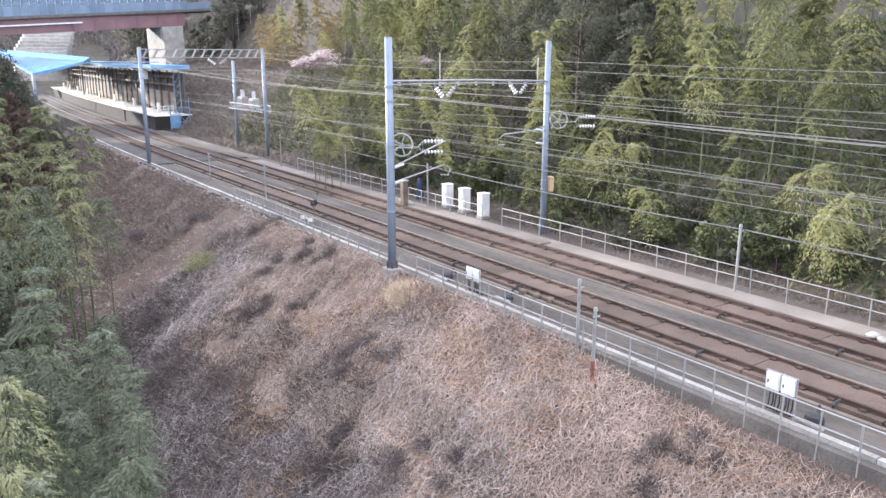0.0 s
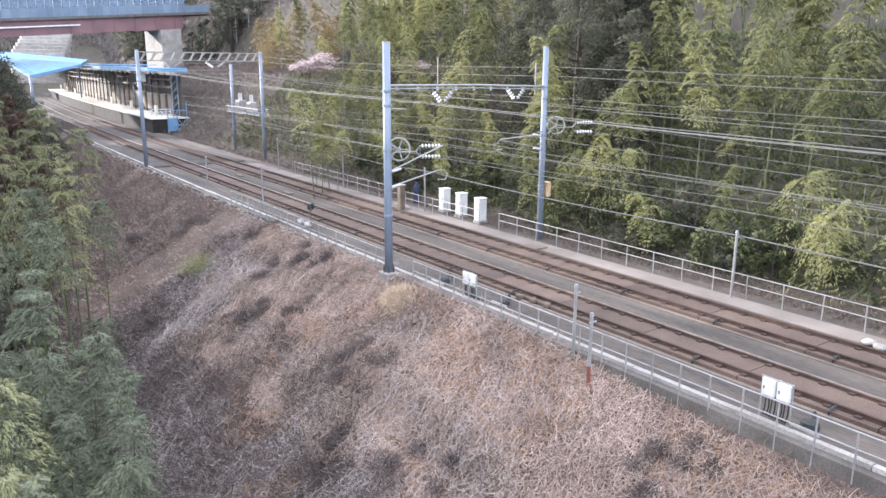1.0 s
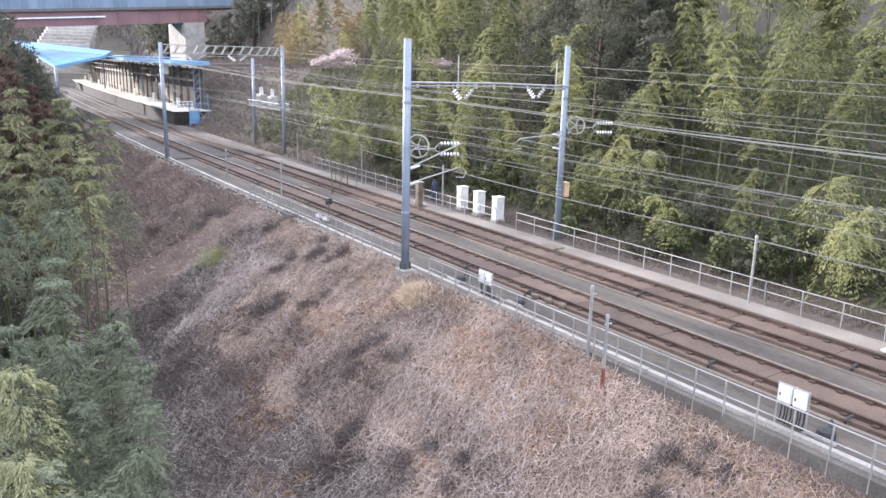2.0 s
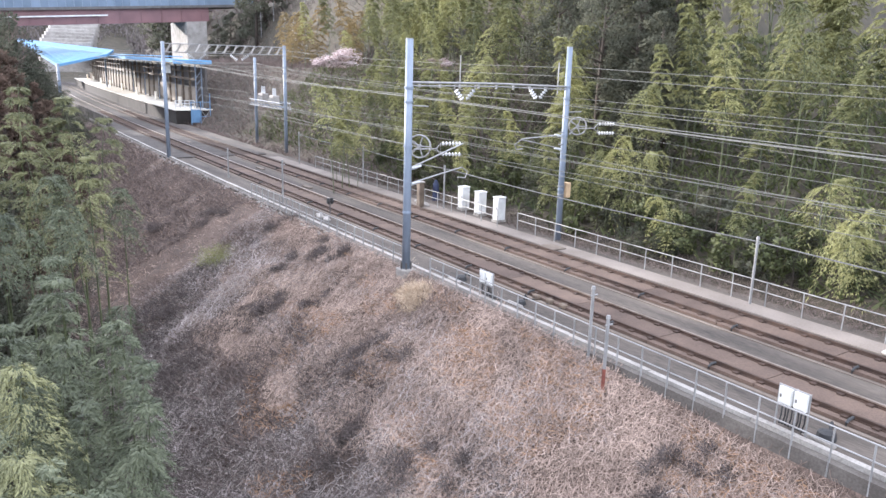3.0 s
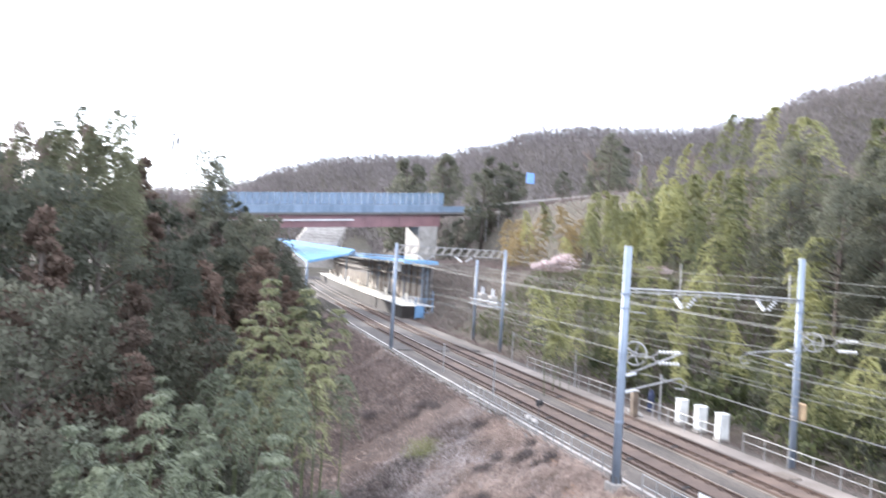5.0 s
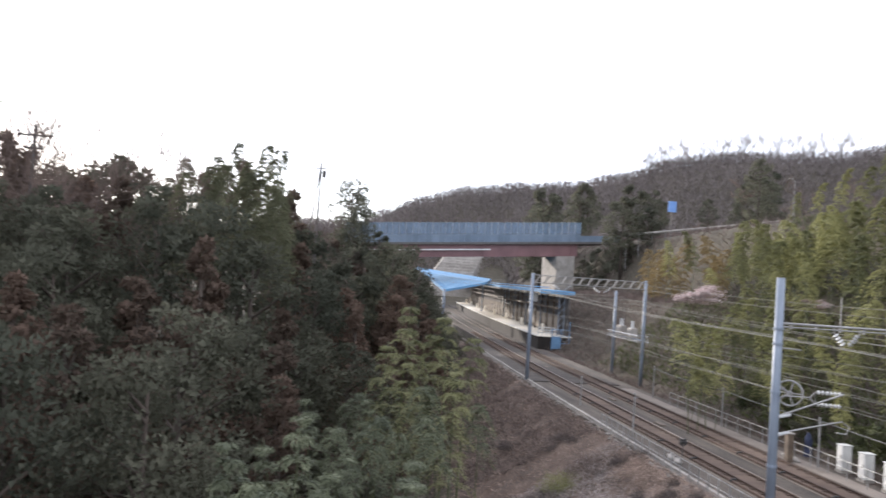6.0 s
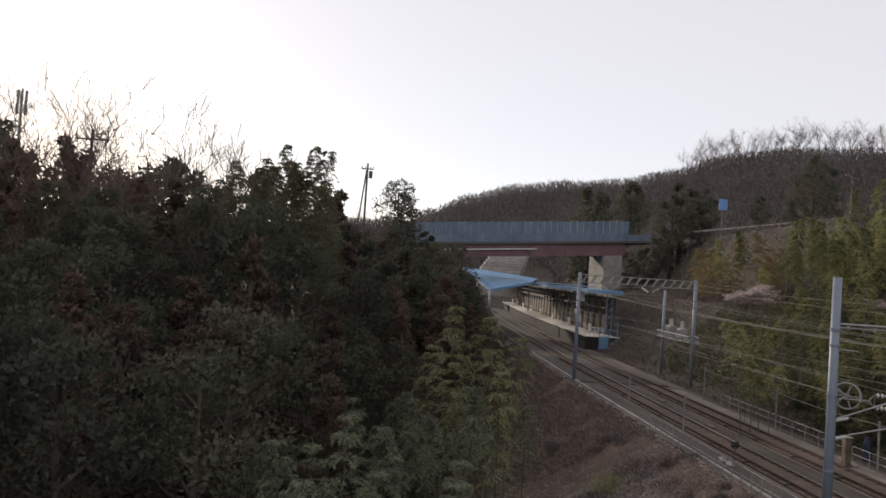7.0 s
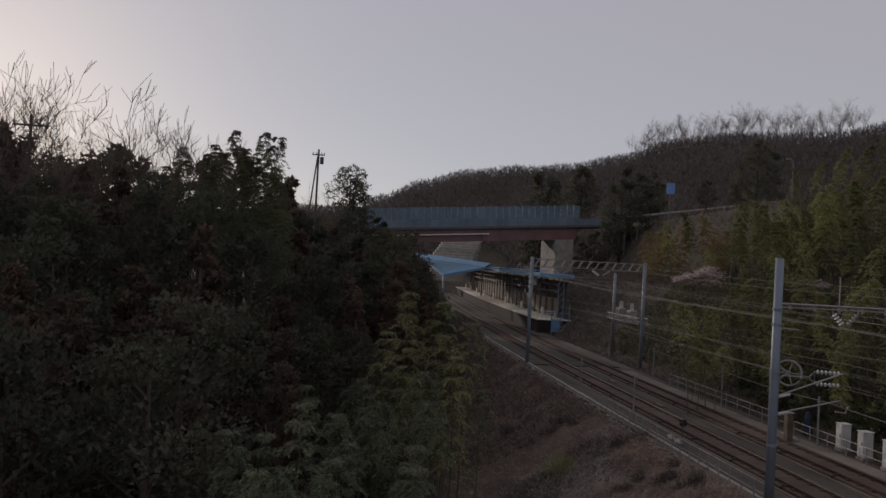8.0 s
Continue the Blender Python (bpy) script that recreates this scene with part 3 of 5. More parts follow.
def signal_box(x, y, h):
    b = thing("signal_box", "pair of white equipment boxes on a steel frame by the fence", "equipment box", (x, y, -0.05), group="signal boxes")
    for s in (-1, 1):
        casing = part("casing", boxm(-0.24, -0.08, s * 0.235 - 0.205, s * 0.235 + 0.205, h - 0.52, h, bevel=0.02), M_WHITE, b)
        part("door_panel", boxm(-0.254, -0.242, s * 0.235 - 0.17, s * 0.235 + 0.17, h - 0.48, h - 0.04, bevel=0.004), M_WHITE, casing)
        part("latch", boxm(-0.268, -0.255, s * 0.235 + 0.10, s * 0.235 + 0.14, h - 0.32, h - 0.22), M_DARKSTEEL, casing)
        part("leg", tubem([(-0.16, s * 0.47, -0.2), (-0.16, s * 0.47, h + 0.04)], 0.028, 6), M_GALV, b)
    part("middle_leg", tubem([(-0.02, 0, -0.2), (-0.02, 0, h)], 0.025, 6), M_GALV, b)
    for z in (h + 0.02, h - 0.58):
        part("frame_rail", tubem([(-0.16, -0.47, z), (-0.16, 0.47, z)], 0.025, 6), M_GALV, b)
    for k in range(8):
        s = -0.38 + k * 0.1
        part("cable", tubem([(-0.14, s, h - 0.5), (-0.14 + random.uniform(-.06, .06), s, 0.4), (-0.05, s + 0.1, 0.1), (0.5, s + 0.2, -0.1)], 0.022, 5), M_BLACK, b)
    return b


signal_box(19.62, 10.9, 1.3)
signal_box(19.5, 25.3, 1.2)
for x, y, r in ((20.35, 10.3, 0.29), (20.3, 28.6, 0.3), (20.5, 24.3, 0.24)):
    im = thing("impedance_bond", "black rubber-covered trackside bond", "trackside unit", (x, y, -0.22), group="trackside bonds")
    part("case", tubem([(0, 0, 0), (0, 0, r * 0.7), (0, 0, r * 0.95)], [r, r * 0.85, r * 0.35], 10), M_BLACK, im)
    part("pad", boxm(-r * 1.5, -r * 1.05, -0.5, 0.5, 0, 0.12, bevel=0.02), M_KERB, im)
    part("hose", tubem([(r * 0.6, 0, r * 0.4), (r * 1.4, 0.1, 0.35), (r * 2.2, 0.2, 0.1)], 0.05, 6), M_BLACK, im)
for k, (x, y) in enumerate(((21.55, 24.5), (21.65, 23.7), (21.7, 22.9))):
    rb = thing("rail_contactor", "small brass-coloured unit clamped by the rail", "trackside unit", (x, y, -0.2), group="rail units")
    part("case", boxm(-0.13, 0.13, -0.18, 0.18, 0, 0.22, bevel=0.05), M_BROWN, rb)
    part("bracket", boxm(-0.2, 0.2, -0.05, 0.05, 0, 0.05), M_DARKSTEEL, rb)
for x, y in ((24.6, 56.5), (24.9, 68), (24.8, 92)):
    sl = thing("cable_duct_lid", "pale duct lid lying between the tracks", "lid", (x + curve_off(y), y, -0.22), group="duct lids")
    part("lid", boxm(-0.2, 0.2, -0.7, 0.7, 0, 0.12, bevel=0.02), M_EDGE, sl)
sg = thing("dwarf_signal", "small black twin-lamp dwarf signal between the tracks", "signal", (21.45, 45.6, -0.2))
part("stem", tubem([(0, 0, 0), (0, 0, 0.75)], 0.04, 6), M_DARKSTEEL, sg)
part("yoke", boxm(-0.16, 0.16, -0.03, 0.03, 0.7, 0.76), M_DARKSTEEL, sg)
for s in (-0.13, 0.13):
    head = part("lamp_head", boxm(s - 0.08, s + 0.08, -0.12, 0.12, 0.76, 1.15, bevel=0.03), M_BLACK, sg)
    part("hood", tubem([(s, -0.12, 0.98), (s, -0.26, 0.96)], 0.07, 8), M_BLACK, head)
for x, y in ((29.0, 46.3), (20.4, 44.7), (28.5, 12.0)):
    rg = thing("white_bags", "small heap of white sacks beside the track", "sack", (x, y, -0.22), group="sack heaps")
    for k in range(4):
        bm = bmesh.new()
        bmesh.ops.create_icosphere(bm, subdivisions=2, radius=0.22)
        for v in bm.verts:
            v.co = Vector((v.co.x * 1.1 + 0.2 * (k % 2), v.co.y * 1.3 - 0.8 + k * 0.5, max(0, v.co.z * 0.6 + 0.12))) * (1 + 0.12 * noise.noise(v.co * 4 + Vector((k, 0, 0))))
        part("sack", bm, M_KERB, rg, smooth=True)

# ---- station ----
pl = thing("platform", "pale paved station platform with a dark face", "platform", kind="structure")
ribbon("paving", 29.3, 37.5, 1.78, 1.9, 117, 260, 40, M_PLATFORM, pl)
ribbon("edge_strip", 29.28, 29.6, 1.9, 1.94, 117, 260, 40, M_WHITE, pl)
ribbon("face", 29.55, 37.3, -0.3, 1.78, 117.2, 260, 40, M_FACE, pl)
pw = thing("platform_wall", "dark panelled screen along the back of the platform", "wall", kind="structure")
for k in range(30):
    y = 121 + k * 4.5
    c = curve_off(y)
    part("panel", boxm(33.6 + c, 33.75 + c, y, y + 2.3, 2.25, 5.0), M_PANEL, pw)
    part("pillar", boxm(33.5 + c, 33.75 + c, y + 2.9, y + 3.2, 1.9, 8.3), M_BROWN, pw)
    if k % 4 == 1:
        part("bench_back", boxm(32.4 + c, 32.7 + c, y + 0.9, y + 1.9, 1.9, 3.3), M_PLATFORM, pw)
ribbon("back_wall", 34.6, 34.9, 1.9, 8.0, 119, 255, 30, M_DARKSTEEL, pw)
ribbon("rail_beam", 32.6, 32.8, 6.2, 6.45, 118, 255, 30, M_BROWN, pw)
ribbon("upper_beam", 32.6, 32.8, 7.35, 7.55, 118, 255, 30, M_BROWN, pw)
rw = thing("ramp_wall", "weathered grey concrete wall beside the ramp to the near platform", "wall", kind="structure")
for k in range(8):
    y = 113 + k * 4.4
    ribbon("wall_panel", 19.5 - curve_off(y) * 0.3, 19.75 - curve_off(y) * 0.3, -0.6, 1.3, y + 0.03, y + 4.37, 2, M_WALL, rw)
cr = thing("platform_canopy", "long shallow blue sheet roof over the platform", "canopy")
ribbon("roof_sheet", 30.0, 35.6, 9.0, 9.14, 119, 250, 30, M_ROOF, cr)
ribbon("raised_sheet", 30.2, 32.6, 9.5, 9.62, 124, 250, 30, M_ROOF, cr)
ribbon("fascia", 29.85, 30.0, 8.75, 9.2, 119, 250, 30, M_ROOF, cr)
part("end_fascia", boxm(30.6, 36.3, 118.7, 119.0, 8.55, 9.1), M_ROOF, cr)
for y in (120.0, 133, 146, 159, 172):
    c = curve_off(y)
    for dx in (33.4, 34.3):
        lp = part("lattice_post", tubem([(dx + c, y, 1.9), (dx + c, y, 9.0)], 0.1, 6), M_POLE, cr)
    for k in range(6):
        part("lattice_brace", tubem([(33.4 + c, y, 2.0 + k * 1.1), (34.3 + c, y, 3.1 + k * 1.1)], 0.05, 5), M_POLE, lp)
sgn = thing("platform_sign", "small white sign board hung below the canopy", "sign", (31.3, 126, 0))
part("board", boxm(-0.7, 0.7, -0.06, 0.06, 7.0, 8.5, bevel=0.03), M_WHITE, sgn)
part("hanger", boxm(-0.05, 0.05, -0.05, 0.05, 8.5, 9.02), M_GALV, sgn)
for k in range(4):
    cl = thing("canopy_lamp", "white lamp fixture below the canopy edge", "lamp", (31.0 + curve_off(134 + k * 8), 134 + k * 8, 8.57), group="canopy lamps")
    part("bracket", tubem([(0, 0, 0.45), (0, 0, 0)], 0.05, 5), M_GALV, cl)
    part("housing", boxm(-0.5, 0.5, -0.16, 0.16, -0.2, 0.02, bevel=0.04), M_WHITE, cl)
# blue lattice cubicle and railings at the platform's end
eq = thing("platform_end_frame", "blue steel mesh enclosure at the platform end", "enclosure", (31.9, 115.2, -0.2))
for x in (0, 1.4, 2.8):
    part("upright", tubem([(x, 0, 0), (x, 0, 3.4 if x < 2 else 4.6)], 0.07, 6), M_BLUESTEEL, eq)
for z in (1.2, 2.3, 3.3):
    part("rail", tubem([(0, 0, z), (2.8, 0, z)], 0.05, 6), M_BLUESTEEL, eq)
part("mesh_panel", boxm(0.08, 1.3, -0.02, 0.02, 0.3, 2.2), M_BLUESTEEL, eq)
part("brace", tubem([(1.4, 0, 0.2), (2.8, 0, 2.2)], 0.05, 5), M_GALV, eq)
part("brace", tubem([(2.8, 0, 0.2), (1.4, 0, 2.2)], 0.05, 5), M_GALV, eq)
pr = thing("platform_railing", "white railing across the platform's end", "railing", (30.2, 117.4, 1.9))
for k in range(5):
    part("baluster", tubem([(k * 0.7, 0, 0), (k * 0.7, 0, 1.3)], 0.06, 6), M_WHITE, pr)
for z in (0.5, 0.9, 1.3):
    part("rail", tubem([(0, 0, z), (2.8, 0, z)], 0.06, 6), M_WHITE, pr)
# the larger roof over the station's other side
sr = thing("station_roof", "broad sloping blue metal station roof with seams", "roof")
A, B, C, D = Vector((20.2, 160, 7.5)), Vector((29.6, 163, 9.6)), Vector((37.0, 196, 10.5)), Vector((17.0, 196, 12.3))
rv = [A, B, C, D] + [p - Vector((0, 0, 0.5)) for p in (A, B, C, D)]
raw("roof_sheet", rv, [(0, 1, 2, 3), (7, 6, 5, 4), (0, 4, 5, 1), (1, 5, 6, 2), (2, 6, 7, 3), (3, 7, 4, 0)], M_ROOF, sr)
for k in range(12):
    s = (k + 0.5) / 12
    part("seam", tubem([A.lerp(B, s) + Vector((0, 0, 0.03)), D.lerp(C, s) + Vector((0, 0, 0.03))], 0.03, 4), M_ROOF, sr)
for s in (0.06, 0.9):
    p, q = A.lerp(B, s), D.lerp(C, s)
    part("column", tubem([(q.x, q.y, -0.3), (q.x, q.y, q.z - 0.4)], 0.2, 8), M_POLE, sr)

# ---- road bridge over the station ----
BY = 170.0


def deck_z(x):
    return 16.5 + 0.073 * x


def slanted(name, x0, x1, y0, y1, lo, hi, mat, parent):
    """A beam from x0 to x1 that follows the deck's grade, lo to hi metres from the deck."""
    vs = [(x, y, deck_z(x) + h) for x in (x0, x1) for y, h in ((y0, lo), (y1, lo), (y1, hi), (y0, hi))]
    return raw(name, vs, [(0, 1, 2, 3), (7, 6, 5, 4), (0, 4, 5, 1), (1, 5, 6, 2), (2, 6, 7, 3), (3, 7, 4, 0)], mat, parent)


bg = thing("road_bridge", "dull red girder road bridge with blue-grey noise barriers", "bridge")
slanted("deck", -60, 60, BY, BY + 11, -0.5, 0.0, M_WALL, bg)
near_girder = slanted("girder", -45, 52, BY + 0.5, BY + 0.9, -3.15, -0.5, M_GIRDER, bg)
slanted("girder", -45, 52, BY + 10.0, BY + 10.4, -3.15, -0.5, M_GIRDER, bg)
slanted("girder_flange", -45, 52, BY + 0.2, BY + 1.2, -3.3, -3.15, M_GIRDER, bg)
slanted("girder_flange", -45, 52, BY + 0.3, BY + 1.1, -0.62, -0.5, M_GIRDER, bg)
slanted("service_pipe", -30, 31.5, BY - 0.1, BY + 0.15, -1.8, -1.55, M_WHITE, bg)
for k in range(24):
    x = -44 + k * 4.1
    slanted("stiffener", x, x + 0.15, BY + 0.32, BY + 0.5, -3.1, -0.6, M_GIRDER, near_girder)
for k in range(36):
    x = -1.5 + k * 1.5
    slanted("lower_panel", x + 0.03, x + 1.47, BY, BY + 0.15, 0.02, 1.75, M_BARRIER, bg)
    slanted("upper_panel", x + 0.05, x + 1.45, BY + 0.05, BY + 0.12, 1.8, 4.5, M_BARRIER_TOP, bg)
    slanted("barrier_post", x - 0.06, x + 0.02, BY - 0.1, BY + 0.2, 0.0, 4.6, M_POLE, bg)
slanted("edge_beam", -45, 60, BY - 0.15, BY + 0.25, -0.5, 0.02, M_DARKSTEEL, bg)
slanted("parapet", 52.5, 62, BY, BY + 0.15, 0.02, 1.4, M_BARRIER, bg)
ab = tagged(raw("abutment", [(x, y, z) for x in (46.8, 51.0) for y, z in ((BY - 1, 4), (BY + 12, 4), (BY + 12, 13.18 + 0.073 * x), (BY - 1, 13.18 + 0.073 * x))],
                [(0, 1, 2, 3), (7, 6, 5, 4), (0, 4, 5, 1), (1, 5, 6, 2), (2, 6, 7, 3), (3, 7, 4, 0)], M_KERB), "pale concrete bridge abutment in sunlight", "abutment", kind="structure")
# terraced concrete slope beyond the bridge
tc = thing("terraced_slope", "pale concrete terraced slope beyond the bridge", "retaining wall", kind="structure")
for k in range(9):
    part("terrace", boxm(27 + k * 0.9, 40.5 + k * 0.75, 246 + k * 2.2, 250 + k * 2.2, 4 + k * 1.7, 12.4 + k * 0.95, bevel=0.12), M_KERB, tc)
# road along the right-hand hillside
rd = thing("guard_rail", "pale guard rail along a hillside road", "guard rail")
RP = [(56, 150, 21.3), (62, 138, 22.0), (68, 122, 22.7), (76, 104, 23.6)]
part("beam", tubem(RP, 0.26, 6), M_KERB, rd)
for i in range(13):
    s = i / 12 * 3
    a, f = RP[min(int(s), 2)], s - min(int(s), 2)
    b = RP[min(int(s), 2) + 1]
    p = Vector(a).lerp(Vector(b), f)
    part("post", tubem([(p.x, p.y, ground_z(p.x, p.y) - 0.5), p], 0.08, 5), M_GALV, rd)
sp = thing("street_lamp", "slim grey street lamp column on the hillside road", "street lamp", (72, 117, 0))
part("column", tubem([(0, 0, 18), (0, 0, 29.8)], [0.14, 0.08], 8), M_GALV, sp)
lamp_arm = part("arm", tubem([(0, 0, 29.8), (-0.8, -0.4, 30.1)], 0.05, 6), M_GALV, sp)
part("head", boxm(-1.4, -0.7, -0.6, -0.3, 30.0, 30.15, bevel=0.03), M_GALV, lamp_arm)
bs_ = thing("road_sign", "blue rectangular road sign on a post", "road sign", (58, 133, 0))
part("post", tubem([(0, 0, 17), (0, 0, 26.5)], 0.09, 6), M_DARKSTEEL, bs_)
part("board", boxm(-0.8, 0.8, -0.15, -0.05, 24.8, 26.8, bevel=0.03), M_BLUESIGN, bs_)


def utility_pole(x, y, z0, z1, label, arms):
    p = thing("utility_pole", label, "utility pole", (x, y, 0), group="utility poles")
    part("pole", tubem([(0, 0, z0), (0, 0, z1)], [0.2, 0.12], 8), M_DARKSTEEL, p)
    for z, w in arms:
        arm = part("cross_arm", boxm(-w, w, -0.07, 0.07, z, z + 0.14), M_DARKSTEEL, p)
        for s in (-0.9, -0.3, 0.5, 0.95):
            part("insulator", tubem([(s * w, 0, z + 0.14), (s * w, 0, z + 0.4)], 0.07, 6), M_PORC, arm)
    return p


up = utility_pole(-4.6, 100, 5, 23.9, "dark utility pole braced by a strut", ((23.1, 0.8),))
part("strut", tubem([(-1.4, 0, 10), (-0.1, 0, 23)], [0.14, 0.1], 6), M_DARKSTEEL, up)
part("transformer", tubem([(0.45, 0, 22.0), (0.45, 0, 22.9)], 0.25, 8), M_DARKSTEEL, up)
utility_pole(-24.5, 61, 5, 19.6, "dark utility pole among bare trees", ((18.7, 1.3), (17.7, 0.6)))
an = thing("antenna_mast", "slim mobile antenna mast with vertical panels", "antenna", (-37, 75, 0))
part("pole", tubem([(0, 0, 5), (0, 0, 25.2)], [0.2, 0.1], 8), M_GALV, an)
for a in range(3):
    x, y = 0.4 * math.cos(a * 2.1), 0.4 * math.sin(a * 2.1)
    part("antenna_panel", boxm(x - 0.12, x + 0.12, y - 0.08, y + 0.08, 22.6, 25.0, bevel=0.02), M_GALV, an)


# ---- vegetation ----
rng = np.random.default_rng(11)


def leaf_mesh(name, base, way, length, width, mat, blade=False, flat=0.0, facing=None):
    """Narrow leaves: at each base point one diamond along its way, or one tapering blade; facing rounds the shading of a tuft."""
    n = len(base)
    way = way / np.linalg.norm(way, axis=1, keepdims=True)
    side = np.cross(way, rng.normal(size=(n, 3)) + np.array((0, 0, flat * 1.5)))
    side /= np.linalg.norm(side, axis=1, keepdims=True) + 1e-9
    L, W = length[:, None], width[:, None]
    c = 3 if blade else 4
    v = np.empty((n, c, 3))
    if blade:
        v[:, 0], v[:, 1], v[:, 2] = base + side * W, base - side * W, base + way * L
    else:
        mid = base + way * L * 0.45
        v[:, 0], v[:, 1], v[:, 2], v[:, 3] = base, mid + side * W, base + way * L, mid - side * W
    if facing is not None:
        back = np.einsum("ij,ij->i", np.cross(v[:, 1] - v[:, 0], v[:, 2] - v[:, 0]), facing) < 0
        v[back] = v[back][:, ::-1]
    me = bpy.data.meshes.new(name)
    me.from_pydata(v.reshape(-1, 3), [], np.arange(n * c).reshape(n, c))
    me.attributes.new("tone", "FLOAT", "FACE").data.foreach_set("value", rng.uniform(0, 1, n).astype(np.float32))
    if facing is not None:
        me.polygons.foreach_set("use_smooth", [True] * n)
        me.normals_split_custom_set_from_vertices(np.repeat(facing / (np.linalg.norm(facing, axis=1, keepdims=True) + 1e-9), c, axis=0).tolist())
    return finish(me, mat)


def mesh_of(bm, name, mat, smooth=True):
    me = bpy.data.meshes.new(name)
    bm.to_mesh(me)
    bm.free()
    return finish(me, mat, smooth)


def bamboo_meshes(h, mat, spread=1.5, low=0.3, leaf=0.26, per=34, lean=1.6, blade=False, cone=False, gap=0.34, frond=0.22):
    """A culm that nods at its tip and the plume of leaf sprays along it."""
    ang = rng.uniform(0, math.tau)
    lx, ly = math.cos(ang) * lean, math.sin(ang) * lean

    def spine(t):
        return np.array((lx * t ** 3, ly * t ** 3, h * (t - 0.10 * t ** 4)))
    bm = tube(bmesh.new(), [spine(t) for t in np.linspace(0, 1, 9)], [0.06 * (1 - 0.85 * t) for t in np.linspace(0, 1, 9)], 6)
    B, W, S = [], [], []
    t = low
    while t < 1.0:
        s = (t - low) / (1 - low)
        reach = spread * (0.35 + 0.65 * math.sin(math.pi * min(1, 0.22 + s * 0.78)) ** 0.8) * rng.uniform(0.6, 1.2) * (1 - 0.55 * s ** 3)
        if cone:
            reach = spread * (0.14 + 0.86 * (1 - s) ** 0.75) * rng.uniform(0.75, 1.15)
        for _ in range(4):
            a = rng.uniform(0, math.tau)
            n = int(per * (0.4 + 0.6 * reach / spread))
            q = rng.uniform(0.12, 1, n) ** 0.75
            out = np.array((math.cos(a), math.sin(a), 0))
            across = np.array((-math.sin(a), math.cos(a), 0))
            rise = rng.uniform(0.25, 0.6)
            pts = spine(min(1.0, t + rng.uniform(-0.5, 0.5) * gap / h)) + out * (reach * q)[:, None] + np.array((0, 0, 1)) * (reach * (rise * q - 0.75 * q ** 2.4))[:, None]
            fan = rng.normal(scale=1, size=n) * (0.06 + frond * reach * q * (1.3 - q))
            pts += across * fan[:, None] + rng.normal(scale=0.035, size=(n, 3))
            w = out * rng.uniform(0.5, 1.1, n)[:, None] + across * (np.sign(fan) * rng.uniform(0.1, 0.8, n))[:, None] + rng.normal(scale=0.18, size=(n, 3)) + np.array((0, 0, -0.45))
            B.append(pts), W.append(w), S.append(rng.uniform(0.7, 1.3, n) * leaf)
        t += gap / h * rng.uniform(0.75, 1.3)
    B, W, S = np.concatenate(B), np.concatenate(W), np.concatenate(S)
    return mesh_of(bm, "culm", M_CULM), leaf_mesh("crown", B, W, S, S * (0.16 if blade else 0.13), mat, blade)


def frond_meshes(h, crown, radius, mat, dome=False, leaf=0.15, lean=0.9, gap=0.42, sprays=6, twigs=9):
    """A culm whose top carries tiers of arching fronds: a tapering plume, or a rounded weeping head."""
    ang = rng.uniform(0, math.tau)
    lx, ly = math.cos(ang) * lean, math.sin(ang) * lean

    def spine(t):
        return np.array((lx * t ** 4, ly * t ** 4, h * t - (0.35 if dome else 0.12) * crown * max(0.0, t - 0.8) ** 2 * 10))
    bm = tube(bmesh.new(), [spine(t) for t in np.linspace(0, 1, 10)], [0.06 * (1 - 0.85 * t) for t in np.linspace(0, 1, 10)], 6)
    B, W, S = [], [], []
    z = 0.0
    while z < crown:
        s = z / crown
        at = spine(1 - (crown - z) / h)
        reach = radius * (math.sqrt(max(0.02, 1 - s ** 2.4)) if dome else 0.13 + 0.87 * (1 - s) ** 0.7)
        for k in range(sprays):
            a = rng.uniform(0, math.tau)
            r = reach * rng.uniform(0.6, 1.15)
            out, across = np.array((math.cos(a), math.sin(a), 0)), np.array((-math.sin(a), math.cos(a), 0))
            lift, drop = rng.uniform(0.45, 0.8), rng.uniform(0.9, 1.3) * (1.25 if dome else 0.85)
            for q in np.linspace(0.2, 1.0, twigs):
                stem = at + out * (r * q) + np.array((0, 0, r * (lift * q - drop * q ** 2.2)))
                fall = np.array((0, 0, lift - 2.2 * drop * q ** 1.2))
                for side in (-1, 1):
                    n = 4
                    u = rng.uniform(0.1, 1, n)
                    length = (0.10 + 0.34 * (1.15 - q)) * max(0.5, r)
                    d = across * side * 0.8 + out * 0.65
                    p = stem + d * (length * u)[:, None] + np.array((0, 0, -0.25 * length)) * (u ** 2)[:, None] + rng.normal(scale=0.02, size=(n, 3))
                    B.append(p)
                    W.append(d * 0.6 + out * 0.4 + fall * 0.35 + np.array((0, 0, -0.35 if dome else -0.2)) + rng.normal(scale=0.2, size=(n, 3)))
                    S.append(rng.uniform(0.7, 1.3, n) * leaf)
        z += gap * rng.uniform(0.8, 1.2) * (0.55 + 0.45 * reach / radius)
    B, W, S = np.concatenate(B), np.concatenate(W), np.concatenate(S)
    return mesh_of(bm, "culm", M_CULM), leaf_mesh("crown", B, W, S, S * 0.14, mat, True, 1.3)


